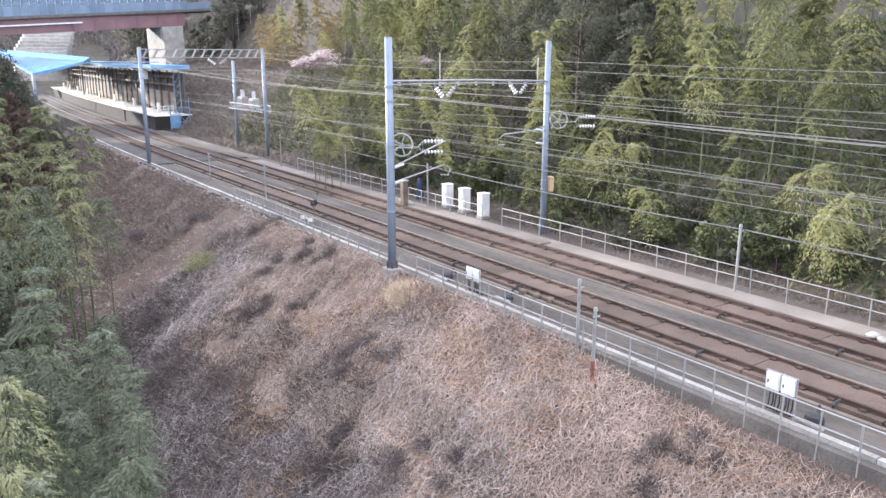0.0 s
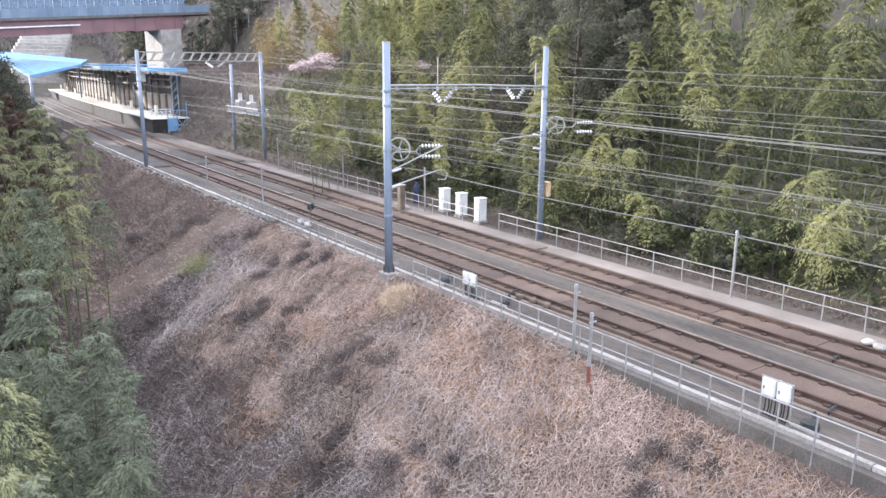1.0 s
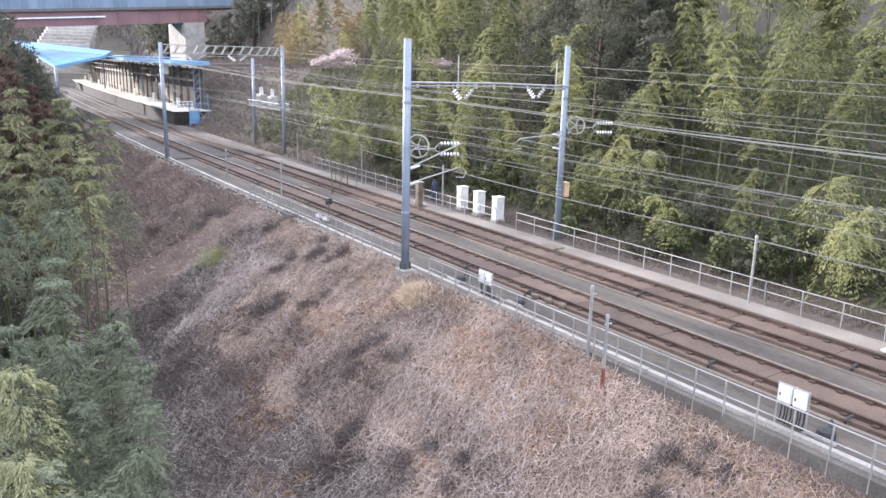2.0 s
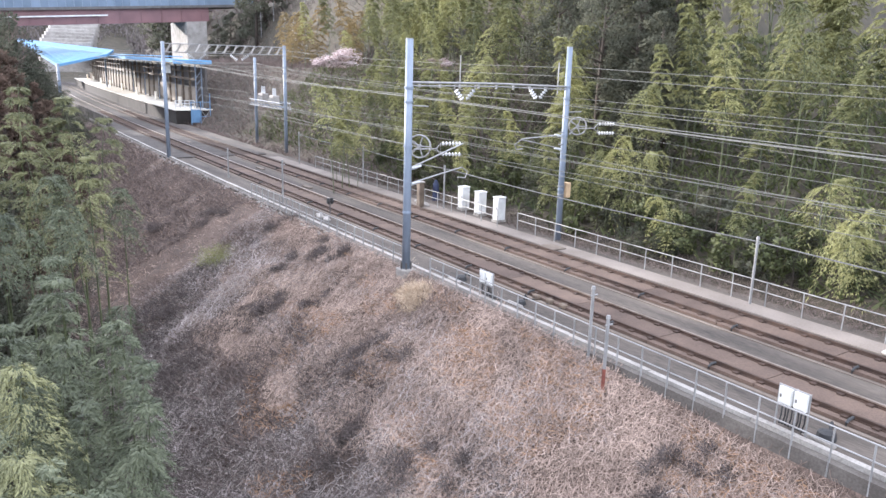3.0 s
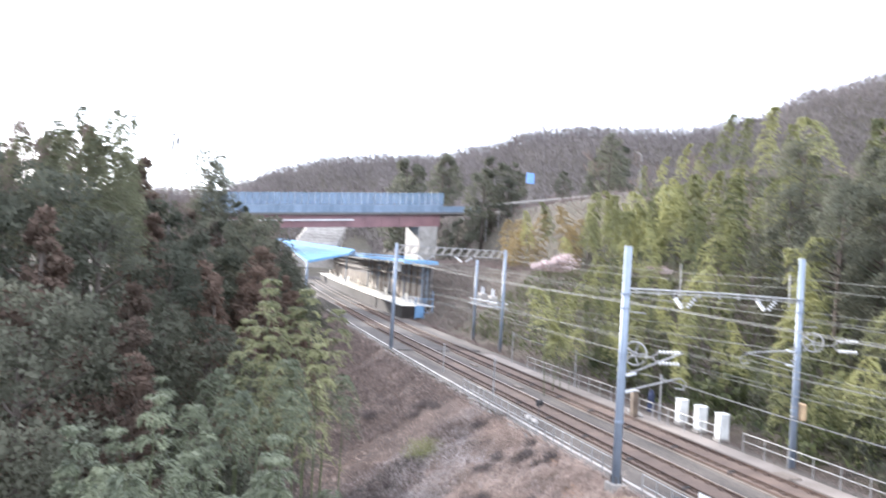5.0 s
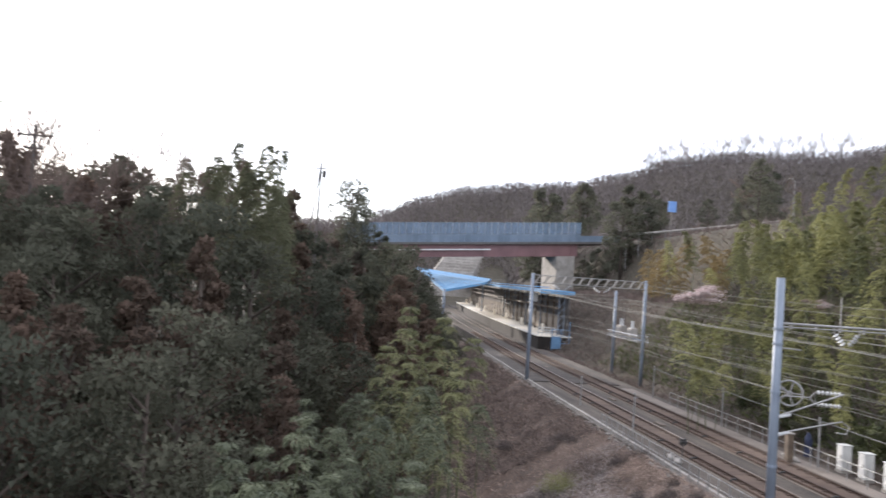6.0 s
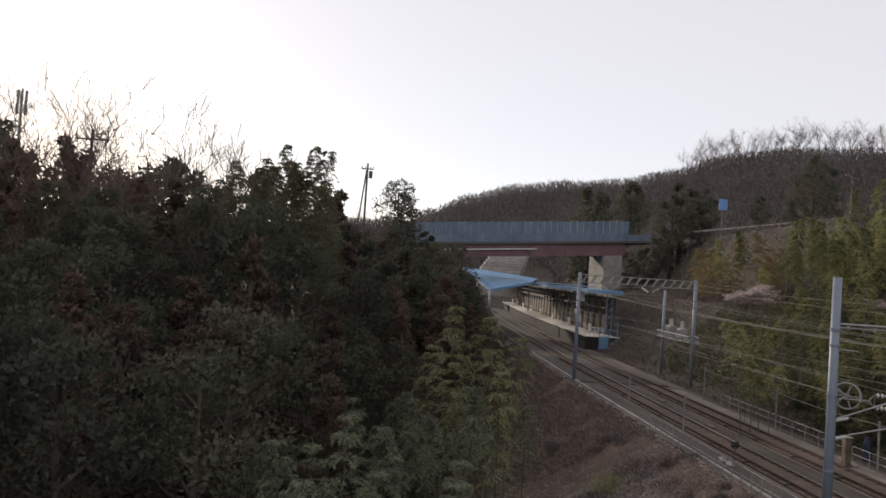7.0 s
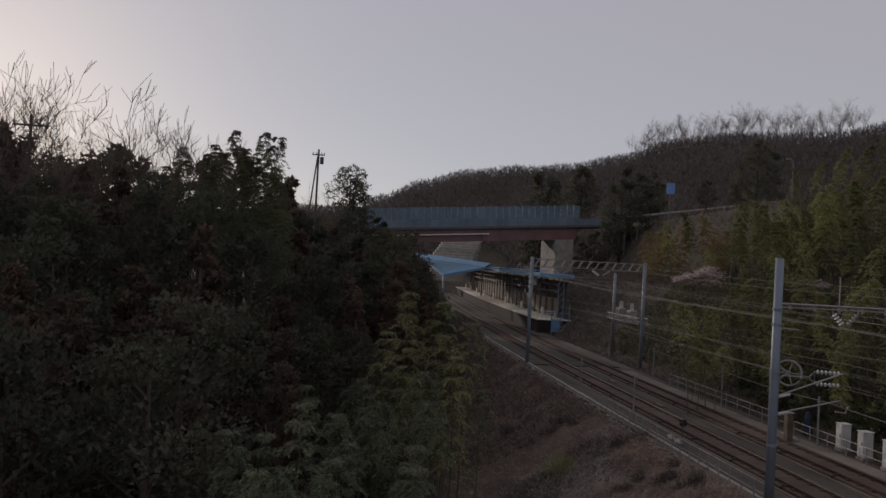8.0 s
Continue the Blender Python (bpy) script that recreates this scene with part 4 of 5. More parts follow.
def branch_paths(h, r, levels, spread=0.6, up=0.35, kids=4):
    """Limbs of a leafless tree: a list of (points, radii)."""
    out = []

    def grow(p, d, length, rad, level):
        pts, rs = [p], [rad]
        n = 3
        for k in range(n):
            d = (d + Vector(rng.normal(scale=0.14, size=3)) + Vector((0, 0, up * 0.12))).normalized()
            p = p + d * (length / n)
            pts.append(p)
            rs.append(rad * (1 - 0.62 * (k + 1) / n))
        out.append((pts, rs))
        if level < levels:
            for _ in range(kids):
                k = rng.integers(1, n + 1)
                a = Vector(rng.normal(scale=1, size=3)).cross(d).normalized()
                nd = (d * (1 - spread * 0.5) + a * spread + Vector((0, 0, up))).normalized()
                grow(pts[k], nd, length * rng.uniform(0.46, 0.72), rs[k] * 0.62, level + 1)
    grow(Vector((0, 0, 0)), Vector((0, 0, 1)), h * 0.5, r, 0)
    return out


def bare_meshes(h, kids=4, levels=4, twig=0.024, stout=0.014, spread=0.55, up=0.42):
    paths = branch_paths(h, h * stout, levels, spread, up, kids)
    b0, b1 = bmesh.new(), bmesh.new()
    for i, (pts, rs) in enumerate(paths):
        big = rs[0] > 0.035
        tube(b0 if big else b1, pts, [max(twig, r) for r in rs], 5 if big else 3, caps=False)
    return mesh_of(b0, "trunk", M_BARK), mesh_of(b1, "twigs", M_TWIG)


def leafy_meshes(h, width, mat, clumps=34, per=95, leaf=0.17, conical=False, low=0.12):
    """A tapered trunk with limbs, and a crown of separate leaf clumps with gaps."""
    bm = tube(bmesh.new(), [(0, 0, 0), (0.1, 0, h * 0.4), (0, 0.1, h * 0.92)], [h * 0.02, h * 0.014, h * 0.004], 7)
    B, W, S, N = [], [], [], []
    for k in range(clumps):
        s = (k + rng.uniform(0, 1)) / clumps
        z = h * (low + (1 - low) * s)
        prof = (1 - s) ** 0.85 + 0.05 if conical else math.sin(math.pi * min(1, 0.16 + s * 0.80)) ** 0.7
        rad = width * prof * rng.uniform(0.45, 1.0)
        a = rng.uniform(0, math.tau)
        c = np.array((math.cos(a) * rad, math.sin(a) * rad, z - (0.18 * rad if conical else 0)))
        if not k % 2:
            tube(bm, [(0, 0, z * 0.92 - 0.2), tuple(c)], [h * 0.006, 0.015], 4, caps=False)
        size = width * (0.30 if conical else 0.36) * rng.uniform(0.7, 1.25) * (0.45 + 0.55 * prof)
        d = rng.normal(size=(per, 3))
        d /= np.linalg.norm(d, axis=1, keepdims=True)
        q = rng.uniform(0.2, 1, per) ** 0.5
        B.append(c + d * (q * size)[:, None] * np.array((1, 1, 0.62)))
        W.append(d + rng.normal(scale=0.5, size=(per, 3)) + np.array((0, 0, -0.25 if conical else 0.1)))
        N.append(d + np.array((math.cos(a), math.sin(a), 0.5)) * 0.7 + rng.normal(scale=0.25, size=(per, 3)))
        S.append(rng.uniform(0.7, 1.4, per) * leaf)
    B, W, S = np.concatenate(B), np.concatenate(W), np.concatenate(S)
    return mesh_of(bm, "trunk", M_BARK), leaf_mesh("crown", B, W, S * 1.1, S * 0.42, mat, True, 0.0, np.concatenate(N))


def plant(name, meshes, names, x, y, z, s, rz, label, category, group, tilt=0.0, uneven=0.08):
    t = thing(name, label, category, (x, y, z), group)
    t.scale = (s, s, s * random.uniform(1 - uneven, 1 + uneven))
    t.rotation_euler = (radians(random.uniform(-tilt, tilt)), radians(random.uniform(-tilt, tilt)), rz)
    for me, nm in zip(meshes, names):
        o = new(nm, me)
        o.parent = t
    return t


BAM = [frond_meshes(12, c, r, M_BAMBOO, dm, 0.20, ln, 0.52, 6, 8) for c, r, dm, ln in ((7.0, 1.5, False, 1.3), (6.4, 1.3, False, 2.0), (7.5, 1.7, False, 0.9), (4.2, 1.7, True, 1.8), (6.6, 1.4, False, 2.6))]
BAML = [frond_meshes(12, c, r, M_BAMBOO, dm, 0.27, ln, 0.55, 6, 6) for c, r, dm, ln in ((6.8, 1.7, False, 1.4), (6.2, 1.5, False, 2.2), (4.2, 1.9, True, 1.5))]
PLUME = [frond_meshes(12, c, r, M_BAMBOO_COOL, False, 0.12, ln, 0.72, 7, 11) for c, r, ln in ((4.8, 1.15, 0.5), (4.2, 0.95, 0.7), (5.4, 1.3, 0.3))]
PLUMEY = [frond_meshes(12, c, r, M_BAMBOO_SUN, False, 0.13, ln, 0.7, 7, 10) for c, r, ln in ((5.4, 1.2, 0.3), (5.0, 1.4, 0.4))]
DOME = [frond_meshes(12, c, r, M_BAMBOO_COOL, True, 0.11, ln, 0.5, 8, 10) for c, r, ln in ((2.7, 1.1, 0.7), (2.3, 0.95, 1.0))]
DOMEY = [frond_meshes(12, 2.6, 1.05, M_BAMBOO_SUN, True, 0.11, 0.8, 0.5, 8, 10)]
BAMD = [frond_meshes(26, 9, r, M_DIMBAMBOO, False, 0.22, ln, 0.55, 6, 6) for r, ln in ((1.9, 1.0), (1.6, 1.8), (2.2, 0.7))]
BAMT = [bamboo_meshes(9, M_TAN, 1.8, 0.15, 0.32, 30, 1.4, True)]
EVG = [leafy_meshes(12, w, M_EVERGREEN, 46, 185, 0.135) for w in (3.0, 2.7, 3.4)]
CED = [leafy_meshes(12, w, M_CEDAR, 50, 160, 0.13, True, 0.1) for w in (2.4, 2.8)]
EVGF = [leafy_meshes(12, w, M_EVERGREEN, 38, 115, 0.225) for w in (3.2, 2.8, 3.6)]
CEDF = [leafy_meshes(12, w, M_CEDAR, 42, 105, 0.21, True, 0.1) for w in (2.6, 3.0)]
BUSH = [leafy_meshes(3, 1.5, M_EVERGREEN, 12, 95, 0.13, False, 0.15), leafy_meshes(3, 1.7, M_UNDER, 12, 95, 0.14, False, 0.15)]
BARE = [bare_meshes(h, 5, 4, 0.008, 0.009, 0.62, 0.34) for h in (11, 10, 12)]
BAREF = [bare_meshes(h, 6, 3, 0.011, 0.011, 0.6, 0.4) for h in (11, 12, 10)]
BAREL = [bare_meshes(11, 4, 3, 0.04), bare_meshes(10, 4, 3, 0.04)]

# bamboo grove behind the far fence
made = 0
for row, (x0, gap) in enumerate(((32.9, 2.3), (35.0, 2.4), (37.6, 2.7), (40.4, 2.9), (43.6, 3.1), (47.2, 3.3), (51.5, 3.6), (56.5, 4.0))):
    y = -2.0 + row * 0.7
    while y < (58, 60, 64, 68, 76, 84, 90, 96)[row]:
        x = x0 + random.uniform(-1.0, 1.0)
        yy = y + random.uniform(-0.7, 0.7)
        y += gap * random.uniform(0.8, 1.2)
        if row == 0 and 36 < yy < 46:
            x += 1.2
        if noise.noise((x * 0.16, yy * 0.16, 71)) < -0.12 and row < 6:
            continue
        if row > 2 and 41.5 < math.degrees(math.atan2(x, yy)) < 51 and random.random() < 0.6:
            plant("evergreen_tree", random.choice(EVG), ("trunk", "crown"), x, yy, ground_z(x, yy) - 0.2, random.uniform(0.85, 1.15), yy, "dark broadleaf evergreen among the bamboo", "tree", "grove evergreens", 3)
            continue
        s = (0.48, 0.68, 0.85, 1.0, 1.1, 1.2, 1.25, 1.25)[row] * random.uniform(0.85, 1.15)
        if yy > 50:
            s *= max(0.5, 1 - (yy - 50) * 0.014)
        plant("bamboo", random.choice(BAM if row < 4 else BAML), ("culm", "crown"), x, yy, ground_z(x, yy) - 0.2, s, random.uniform(0, 6.28), "tall yellow-green bamboo with a nodding leafy plume", "bamboo", "bamboo grove", 4)
LOWB = [frond_meshes(5, c, r, M_BAMBOO, True, 0.16, 1.6, 0.6, 7, 9) for c, r in ((3.6, 1.9), (3.0, 1.6))]
for k in range(24):
    y = 1.5 + k * 1.45 + random.uniform(-0.5, 0.5)
    x = 33.0 + random.uniform(-0.4, 2.2)
    if noise.noise((x * 0.16, y * 0.16, 81)) > -0.15:
        plant("bamboo", random.choice(LOWB), ("culm", "crown"), x, y, ground_z(x, y) - 0.1, random.uniform(0.7, 1.15), random.uniform(0, 6), "low arching bamboo clump behind the far fence", "bamboo", "low bamboo clumps", 14)
# clumps on the bank beyond the grove
CLUMPS = [(46, 104, 1.0, 1), (49, 108, 1.1, 1), (45.5, 112, 1.0, 1), (51, 101, 1.0, 1), (48, 115, 1.1, 1), (53, 106, 1.1, 1), (50, 98, 0.9, 1), (44, 106, 0.8, 1), (47, 100, 0.9, 0), (43, 99, 0.8, 0), (42, 84, 0.5, 0)]
for k in range(34):
    az, d = random.uniform(27, 37), random.uniform(78, 112)
    CLUMPS.append((min(49.5, d * math.sin(radians(az))), d * math.cos(radians(az)), random.uniform(0.55, 0.95), 0))
for k in range(20):
    az, d = 25.5 + 6.5 * ((k * 0.618) % 1), 59 + 20 * ((k * 0.41) % 1)
    CLUMPS.append((d * math.sin(radians(az)), d * math.cos(radians(az)), random.uniform(0.45, 0.75), 0))
for x, y, s, kind in CLUMPS:
    if kind:
        plant("bamboo", BAMT[0], ("culm", "crown"), x, y, ground_z(x, y) - 0.2, s, random.uniform(0, 6), "tan-leaved bamboo clump on the bank", "bamboo", "tan bamboo clumps", 4)
    else:
        plant("bamboo", random.choice(BAML), ("culm", "crown"), x, y, ground_z(x, y) - 0.2, s, random.uniform(0, 6), "yellow-green bamboo on the brushy bank", "bamboo", "bank bamboo", 4)

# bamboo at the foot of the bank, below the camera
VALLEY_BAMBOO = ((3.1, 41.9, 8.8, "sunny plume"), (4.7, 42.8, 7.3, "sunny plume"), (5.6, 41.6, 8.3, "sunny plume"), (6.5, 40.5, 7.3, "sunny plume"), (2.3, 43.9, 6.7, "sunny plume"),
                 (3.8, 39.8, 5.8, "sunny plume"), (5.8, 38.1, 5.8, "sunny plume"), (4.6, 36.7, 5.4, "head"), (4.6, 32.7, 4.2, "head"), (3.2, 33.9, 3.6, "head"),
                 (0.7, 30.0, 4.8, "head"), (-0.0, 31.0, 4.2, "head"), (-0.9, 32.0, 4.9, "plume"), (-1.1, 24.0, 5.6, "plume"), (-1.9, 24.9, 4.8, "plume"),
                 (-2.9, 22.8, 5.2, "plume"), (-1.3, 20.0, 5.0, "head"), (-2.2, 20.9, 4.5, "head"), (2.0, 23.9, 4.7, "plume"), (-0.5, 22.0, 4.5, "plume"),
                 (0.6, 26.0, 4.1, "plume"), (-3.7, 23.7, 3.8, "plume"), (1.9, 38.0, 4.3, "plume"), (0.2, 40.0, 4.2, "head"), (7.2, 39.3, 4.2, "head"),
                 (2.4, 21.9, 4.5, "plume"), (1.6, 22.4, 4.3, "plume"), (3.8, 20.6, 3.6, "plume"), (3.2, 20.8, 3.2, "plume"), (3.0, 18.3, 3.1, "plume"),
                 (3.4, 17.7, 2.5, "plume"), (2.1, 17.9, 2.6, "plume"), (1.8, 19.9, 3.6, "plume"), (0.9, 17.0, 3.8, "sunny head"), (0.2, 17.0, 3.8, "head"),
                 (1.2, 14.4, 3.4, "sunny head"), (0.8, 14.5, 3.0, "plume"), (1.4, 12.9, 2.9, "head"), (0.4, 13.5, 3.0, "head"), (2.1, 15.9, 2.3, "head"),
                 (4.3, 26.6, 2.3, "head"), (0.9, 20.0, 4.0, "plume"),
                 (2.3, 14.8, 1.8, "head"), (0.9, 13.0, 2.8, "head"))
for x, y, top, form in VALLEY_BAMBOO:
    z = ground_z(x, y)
    # sunny forms use the leaf colour that has sunlight painted in
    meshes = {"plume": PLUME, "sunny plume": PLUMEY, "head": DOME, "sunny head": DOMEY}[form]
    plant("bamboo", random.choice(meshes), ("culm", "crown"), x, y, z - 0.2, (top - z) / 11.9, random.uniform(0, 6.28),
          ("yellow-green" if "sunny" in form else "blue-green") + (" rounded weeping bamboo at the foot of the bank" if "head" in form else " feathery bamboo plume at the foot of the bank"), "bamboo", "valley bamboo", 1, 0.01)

# dark wood across the valley
SKYLINE = ((-50, 0.145), (-27.4, 0.148), (-24, 0.135), (-20.5, 0.130), (-16.8, 0.128), (-13, 0.134), (-7.7, 0.142), (-6, 0.142), (-4.7, 0.120), (-2.9, 0.085), (-2, 0.066), (-0.6, 0.026), (2, 0.002), (5.4, -0.016), (6.4, -0.045), (8, -0.08), (12, -0.14))


def skyline(az):
    for (a0, v0), (a1, v1) in zip(SKYLINE, SKYLINE[1:]):
        if a0 <= az <= a1:
            return v0 + (v1 - v0) * (az - a0) / (a1 - a0)
    return 0.1


for ring, dist in enumerate((27, 33, 40, 48, 57, 67, 78, 92)):
    az = -34.0
    limit = (-6.5, -4.0, -1.2, 1.5, 3.5, 5.0, 5.6, 5.6)[ring]
    drop = (0.24, 0.17, 0.115, 0.07, 0.03, 0.008, 0.0, 0.0)[ring]
    while az < limit:
        d = dist + random.uniform(-2.5, 2.5)
        x, y = d * math.sin(radians(az)), d * math.cos(radians(az))
        z = ground_z(x, y)
        wide = math.degrees(2.0 / d)
        line = min(skyline(az), skyline(az + wide), skyline(az + wide * 0.5)) - drop
        top = 10 + d * (line - random.uniform(0, 0.035))
        bam = dist > 56 and -15.5 < az < -4.2
        if bam:
            top = 10 + d * (skyline(az) - random.uniform(-0.004, 0.022))
        if bam and dist > 85:
            bam, top = False, 10 + d * (skyline(az) - random.uniform(0.015, 0.035))
        if top - z < 3.5:
            az += math.degrees(3.0 / d)
            continue
        kind = random.random() if dist > 45 else random.uniform(0.1, 0.8)
        kind = 0.9 if bam else min(kind, 0.74)
        if kind < 0.42:
            plant("evergreen_tree", random.choice(EVG if dist < 60 else EVGF), ("trunk", "crown"), x, y, z - 0.2, max(0.5, (top - z) / 12.0), random.uniform(0, 6.28), "dark broadleaf evergreen tree in the shaded wood", "tree", "shaded wood", 3)
        elif kind < 0.75:
            plant("cedar", random.choice(CED if dist < 60 else CEDF), ("trunk", "crown"), x, y, z - 0.2, max(0.5, (top - z) / 12.2), random.uniform(0, 6.28), "brown-green conical cedar in the shaded wood", "tree", "shaded wood cedars", 2)
        else:
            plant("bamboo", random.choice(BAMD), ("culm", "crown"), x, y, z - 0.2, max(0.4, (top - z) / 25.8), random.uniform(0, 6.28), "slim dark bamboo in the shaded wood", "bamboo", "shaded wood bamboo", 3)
        az += math.degrees((1.4 if bam else 3.4 if dist < 60 else 4.6) / d) * random.uniform(0.8, 1.2)
for k in range(46):
    az = -4.5 + 12.0 * ((k * 0.618) % 1)
    d = 100 + 62 * ((k * 0.37) % 1)
    x, y = d * math.sin(radians(az)), d * math.cos(radians(az))
    if x > 10.5 + curve_off(y):
        continue
    z = ground_z(x, y)
    line = 0.052 if az < 0.5 else 0.052 - (az - 0.5) * 0.0125
    top = 10 + d * (line - random.uniform(0.0, 0.02))
    if top - z > 3:
        plant("evergreen_tree" if k % 3 else "cedar", random.choice(EVGF if k % 3 else CEDF), ("trunk", "crown"), x, y, z - 0.3, (top - z) / 12.2, k, "dark tree in the wood beside the station", "tree", "station wood", 2)
for az, d, top in ((-22.6, 66, 22.0), (-18.6, 64, 21.8), (-20.6, 70, 19.5), (-16.4, 66, 20.0), (-24.5, 68, 20.5), (-14, 70, 18.6), (-4.4, 88, 21.0), (-25.2, 60, 18.5), (-17.4, 60, 19.5), (-15.4, 62, 18.5), (-3.4, 90, 20), (-19.6, 68, 22), (-23.6, 70, 23), (-17.8, 72, 22), (-21.4, 74, 23)):
    x, y = d * math.sin(radians(az)), d * math.cos(radians(az))
    z = ground_z(x, y)
    top += 2.2 if az < -14 else -1.0
    pick = random.choice(BARE)
    tall = max(v.co.z for v in pick[1].vertices)
    plant("bare_tree", pick, ("trunk", "branchwork"), x, y, z, (top - z) / tall, random.uniform(0, 6.28), "leafless winter tree standing above the wood", "tree", "bare trees", 3)
plant("pine", EVGF[2], ("trunk", "crown"), -0.3, 125, 11.6, 1.08, 1.0, "dark rounded pine above the wood", "tree", "pines")
plant("pine", EVGF[0], ("trunk", "crown"), 0.3, 126.5, 11.0, 1.05, 2.6, "dark rounded pine above the wood", "tree", "pines")
plant("pine", EVGF[1], ("trunk", "crown"), 4.5, 120, 8, 0.75, 2.0, "dark pine beside the bridge", "tree", "pines")
for x, y, top in ((57.5, 152, 33.0), (60.5, 148, 31.0), (55.0, 150, 30), (58.5, 145, 27), (51, 200, 36), (54, 205, 35), (63, 150, 30), (72, 235, 43), (75, 238, 42), (53.5, 161, 19), (56, 159, 20), (52, 165, 16.5)):
    z = ground_z(x, y)
    plant("evergreen_tree", EVGF[1], ("trunk", "crown"), x, y, z - 0.3, (top - z) / 12.0, x, "dark evergreen at the end of the bridge", "tree", "bridge-end trees")
for az, d, line in ((3.4, 76, 0.013), (4.6, 82, 0.001), (5.0, 90, -0.005), (3.8, 95, 0.023), (5.5, 100, -0.017), (2.8, 85, 0.025), (6.1, 74, -0.061), (6.5, 88, -0.051), (7.6, 70, -0.096), (5.2, 64, -0.071), (7.4, 98, -0.053), (3.7, 62, -0.036), (6.2, 108, -0.029),
                    (3.2, 104, 0.031), (4.1, 110, 0.015), (4.6, 104, 0.005), (5.9, 92, -0.033), (6.9, 102, -0.041), (8.2, 86, -0.076), (5.4, 79, -0.036), (6.7, 66, -0.081)):
    x, y = d * math.sin(radians(az)), d * math.cos(radians(az))
    z = ground_z(x, y)
    top = 10 + d * line
    plant("evergreen_tree", random.choice(EVG if d > 84 else CED), ("trunk", "crown"), x, y, z - 0.3, max(0.25, (top - z) / 11.6), x, "brown-green tree at the edge of the bank", "tree", "bank-edge trees", 3)
for k in range(50):
    az, d = 20.8 + k * 0.30 + random.uniform(-0.2, 0.2), random.uniform(396, 410)
    x, y = d * math.sin(radians(az)), d * math.cos(radians(az))
    plant("bare_tree", random.choice(BAREF), ("trunk", "branchwork"), x, y, ground_z(x, y) - 3.0, random.uniform(1.5, 2.0), k, "tall leafless tree along the ridge", "tree", "ridge trees", 3)
# plum in blossom on the bank
pb = bare_meshes(4.0, 6, 3, 0.016, 0.012, 0.9, 0.3)
nb = 5200
tips = np.array([v.co[:] for v in pb[1].vertices])
tips = tips[tips[:, 2] > 1.0]
blm = leaf_mesh("blossom", tips[rng.integers(0, len(tips), nb)] + rng.normal(scale=0.09, size=(nb, 3)), rng.normal(size=(nb, 3)), np.full(nb, 0.11), np.full(nb, 0.045), M_BLOSSOM)
for x, y, z, wide, high in ((38.3, 80.8, 8.2, 2.1, 2.9), (40.2, 60.6, 9.2, 0.9, 1.1)):
    plum = plant("plum_tree", (*pb, blm), ("trunk", "branchwork", "blossom"), x, y, z, 1.0, x, "small plum tree in pale pink blossom", "tree", "plum trees")
    reach = np.percentile(np.abs(tips[:, :2]), 90)
    plum.scale = (wide / reach, wide / reach, high / tips[:, 2].max())

# mixed trees on the hillside by the road
for k in range(46):
    x, y = random.uniform(58, 115), random.uniform(75, 215)
    if random.random() < 0.25:
        plant("evergreen_tree", random.choice(EVGF), ("trunk", "crown"), x, y, ground_z(x, y) - 0.3, random.uniform(0.6, 0.95), x, "dark evergreen among bare hillside trees", "tree", "hillside evergreens", 3)
    else:
        plant("bare_tree", random.choice(BAREL), ("trunk", "branchwork"), x, y, ground_z(x, y) - 0.2, random.uniform(0.6, 0.95), x, "leafless grey-brown tree on the hillside", "tree", "hillside bare trees", 3)
# low dark undergrowth, added to darken the shadowed foot of the grove
for k in range(54):
    x, y = random.uniform(31.9, 36), random.uniform(-3, 62)
    if 36 < y < 46 and x < 33:
        continue
    plant("bush", random.choice(BUSH), ("stem", "foliage"), x, y, ground_z(x, y) - 0.3, random.uniform(0.6, 1.1), x * 7, "low dark evergreen bush added in the shadow beneath the bamboo", "bush", "undergrowth bushes", 6)

# low dark growth on the valley floor between the bamboo
for k in range(60):
    x, y = random.uniform(-7, 4.5), random.uniform(17, 52)
    plant("bush", BUSH[0], ("stem", "foliage"), x, y, ground_z(x, y) - 0.3, random.uniform(0.8, 1.3), x * 7, "low dark bush on the shaded valley floor", "bush", "valley bushes", 6)

# bare woods on the far hills
FW = []
for k in range(3):
    paths = branch_paths(10, 0.2, 3, 0.55, 0.4, 3)
    b = bmesh.new()
    for pts, rs in paths:
        tube(b, pts, [max(0.05, r) for r in rs], 3, caps=False)
    FW.append(b)
vs, fs = [], []
cols = []
for b in FW:
    b.verts.ensure_lookup_table()
    cols.append((np.array([v.co[:] for v in b.verts]), [tuple(v.index for v in f.verts) for f in b.faces]))
    b.verts.index_update()
for i in range(230):
    az, dd = random.uniform(3, 58), random.uniform(0, 1)
    d = 300 + 125 * dd ** 0.6
    x, y = d * math.sin(radians(az)), d * math.cos(radians(az))
    if d < 330 and 14 < x - curve_off(y) < 48:
        continue
    co, fc = cols[i % 3]
    s, a = random.uniform(0.8, 1.3), random.uniform(0, 6.28)
    ca, sb = math.cos(a) * s, math.sin(a) * s
    o = len(vs)
    z = ground_z(x, y)
    vs += [(x + p[0] * ca - p[1] * sb, y + p[0] * sb + p[1] * ca, z + p[2] * s) for p in co]
    fs += [tuple(o + k for k in f) for f in fc]
tagged(raw("bare_woods", vs, fs, M_TWIG), "grey-brown leafless woods along the hill", "woods", kind="stuff")
n = 150000
az, q = rng.uniform(-7, 60, n), rng.uniform(0, 1, n)
dd = 200 + 225 * q ** 0.6
X, Y = dd * np.sin(np.radians(az)), dd * np.cos(np.radians(az))
Z = np.array([ground_z(a, b) for a, b in zip(X, Y)])
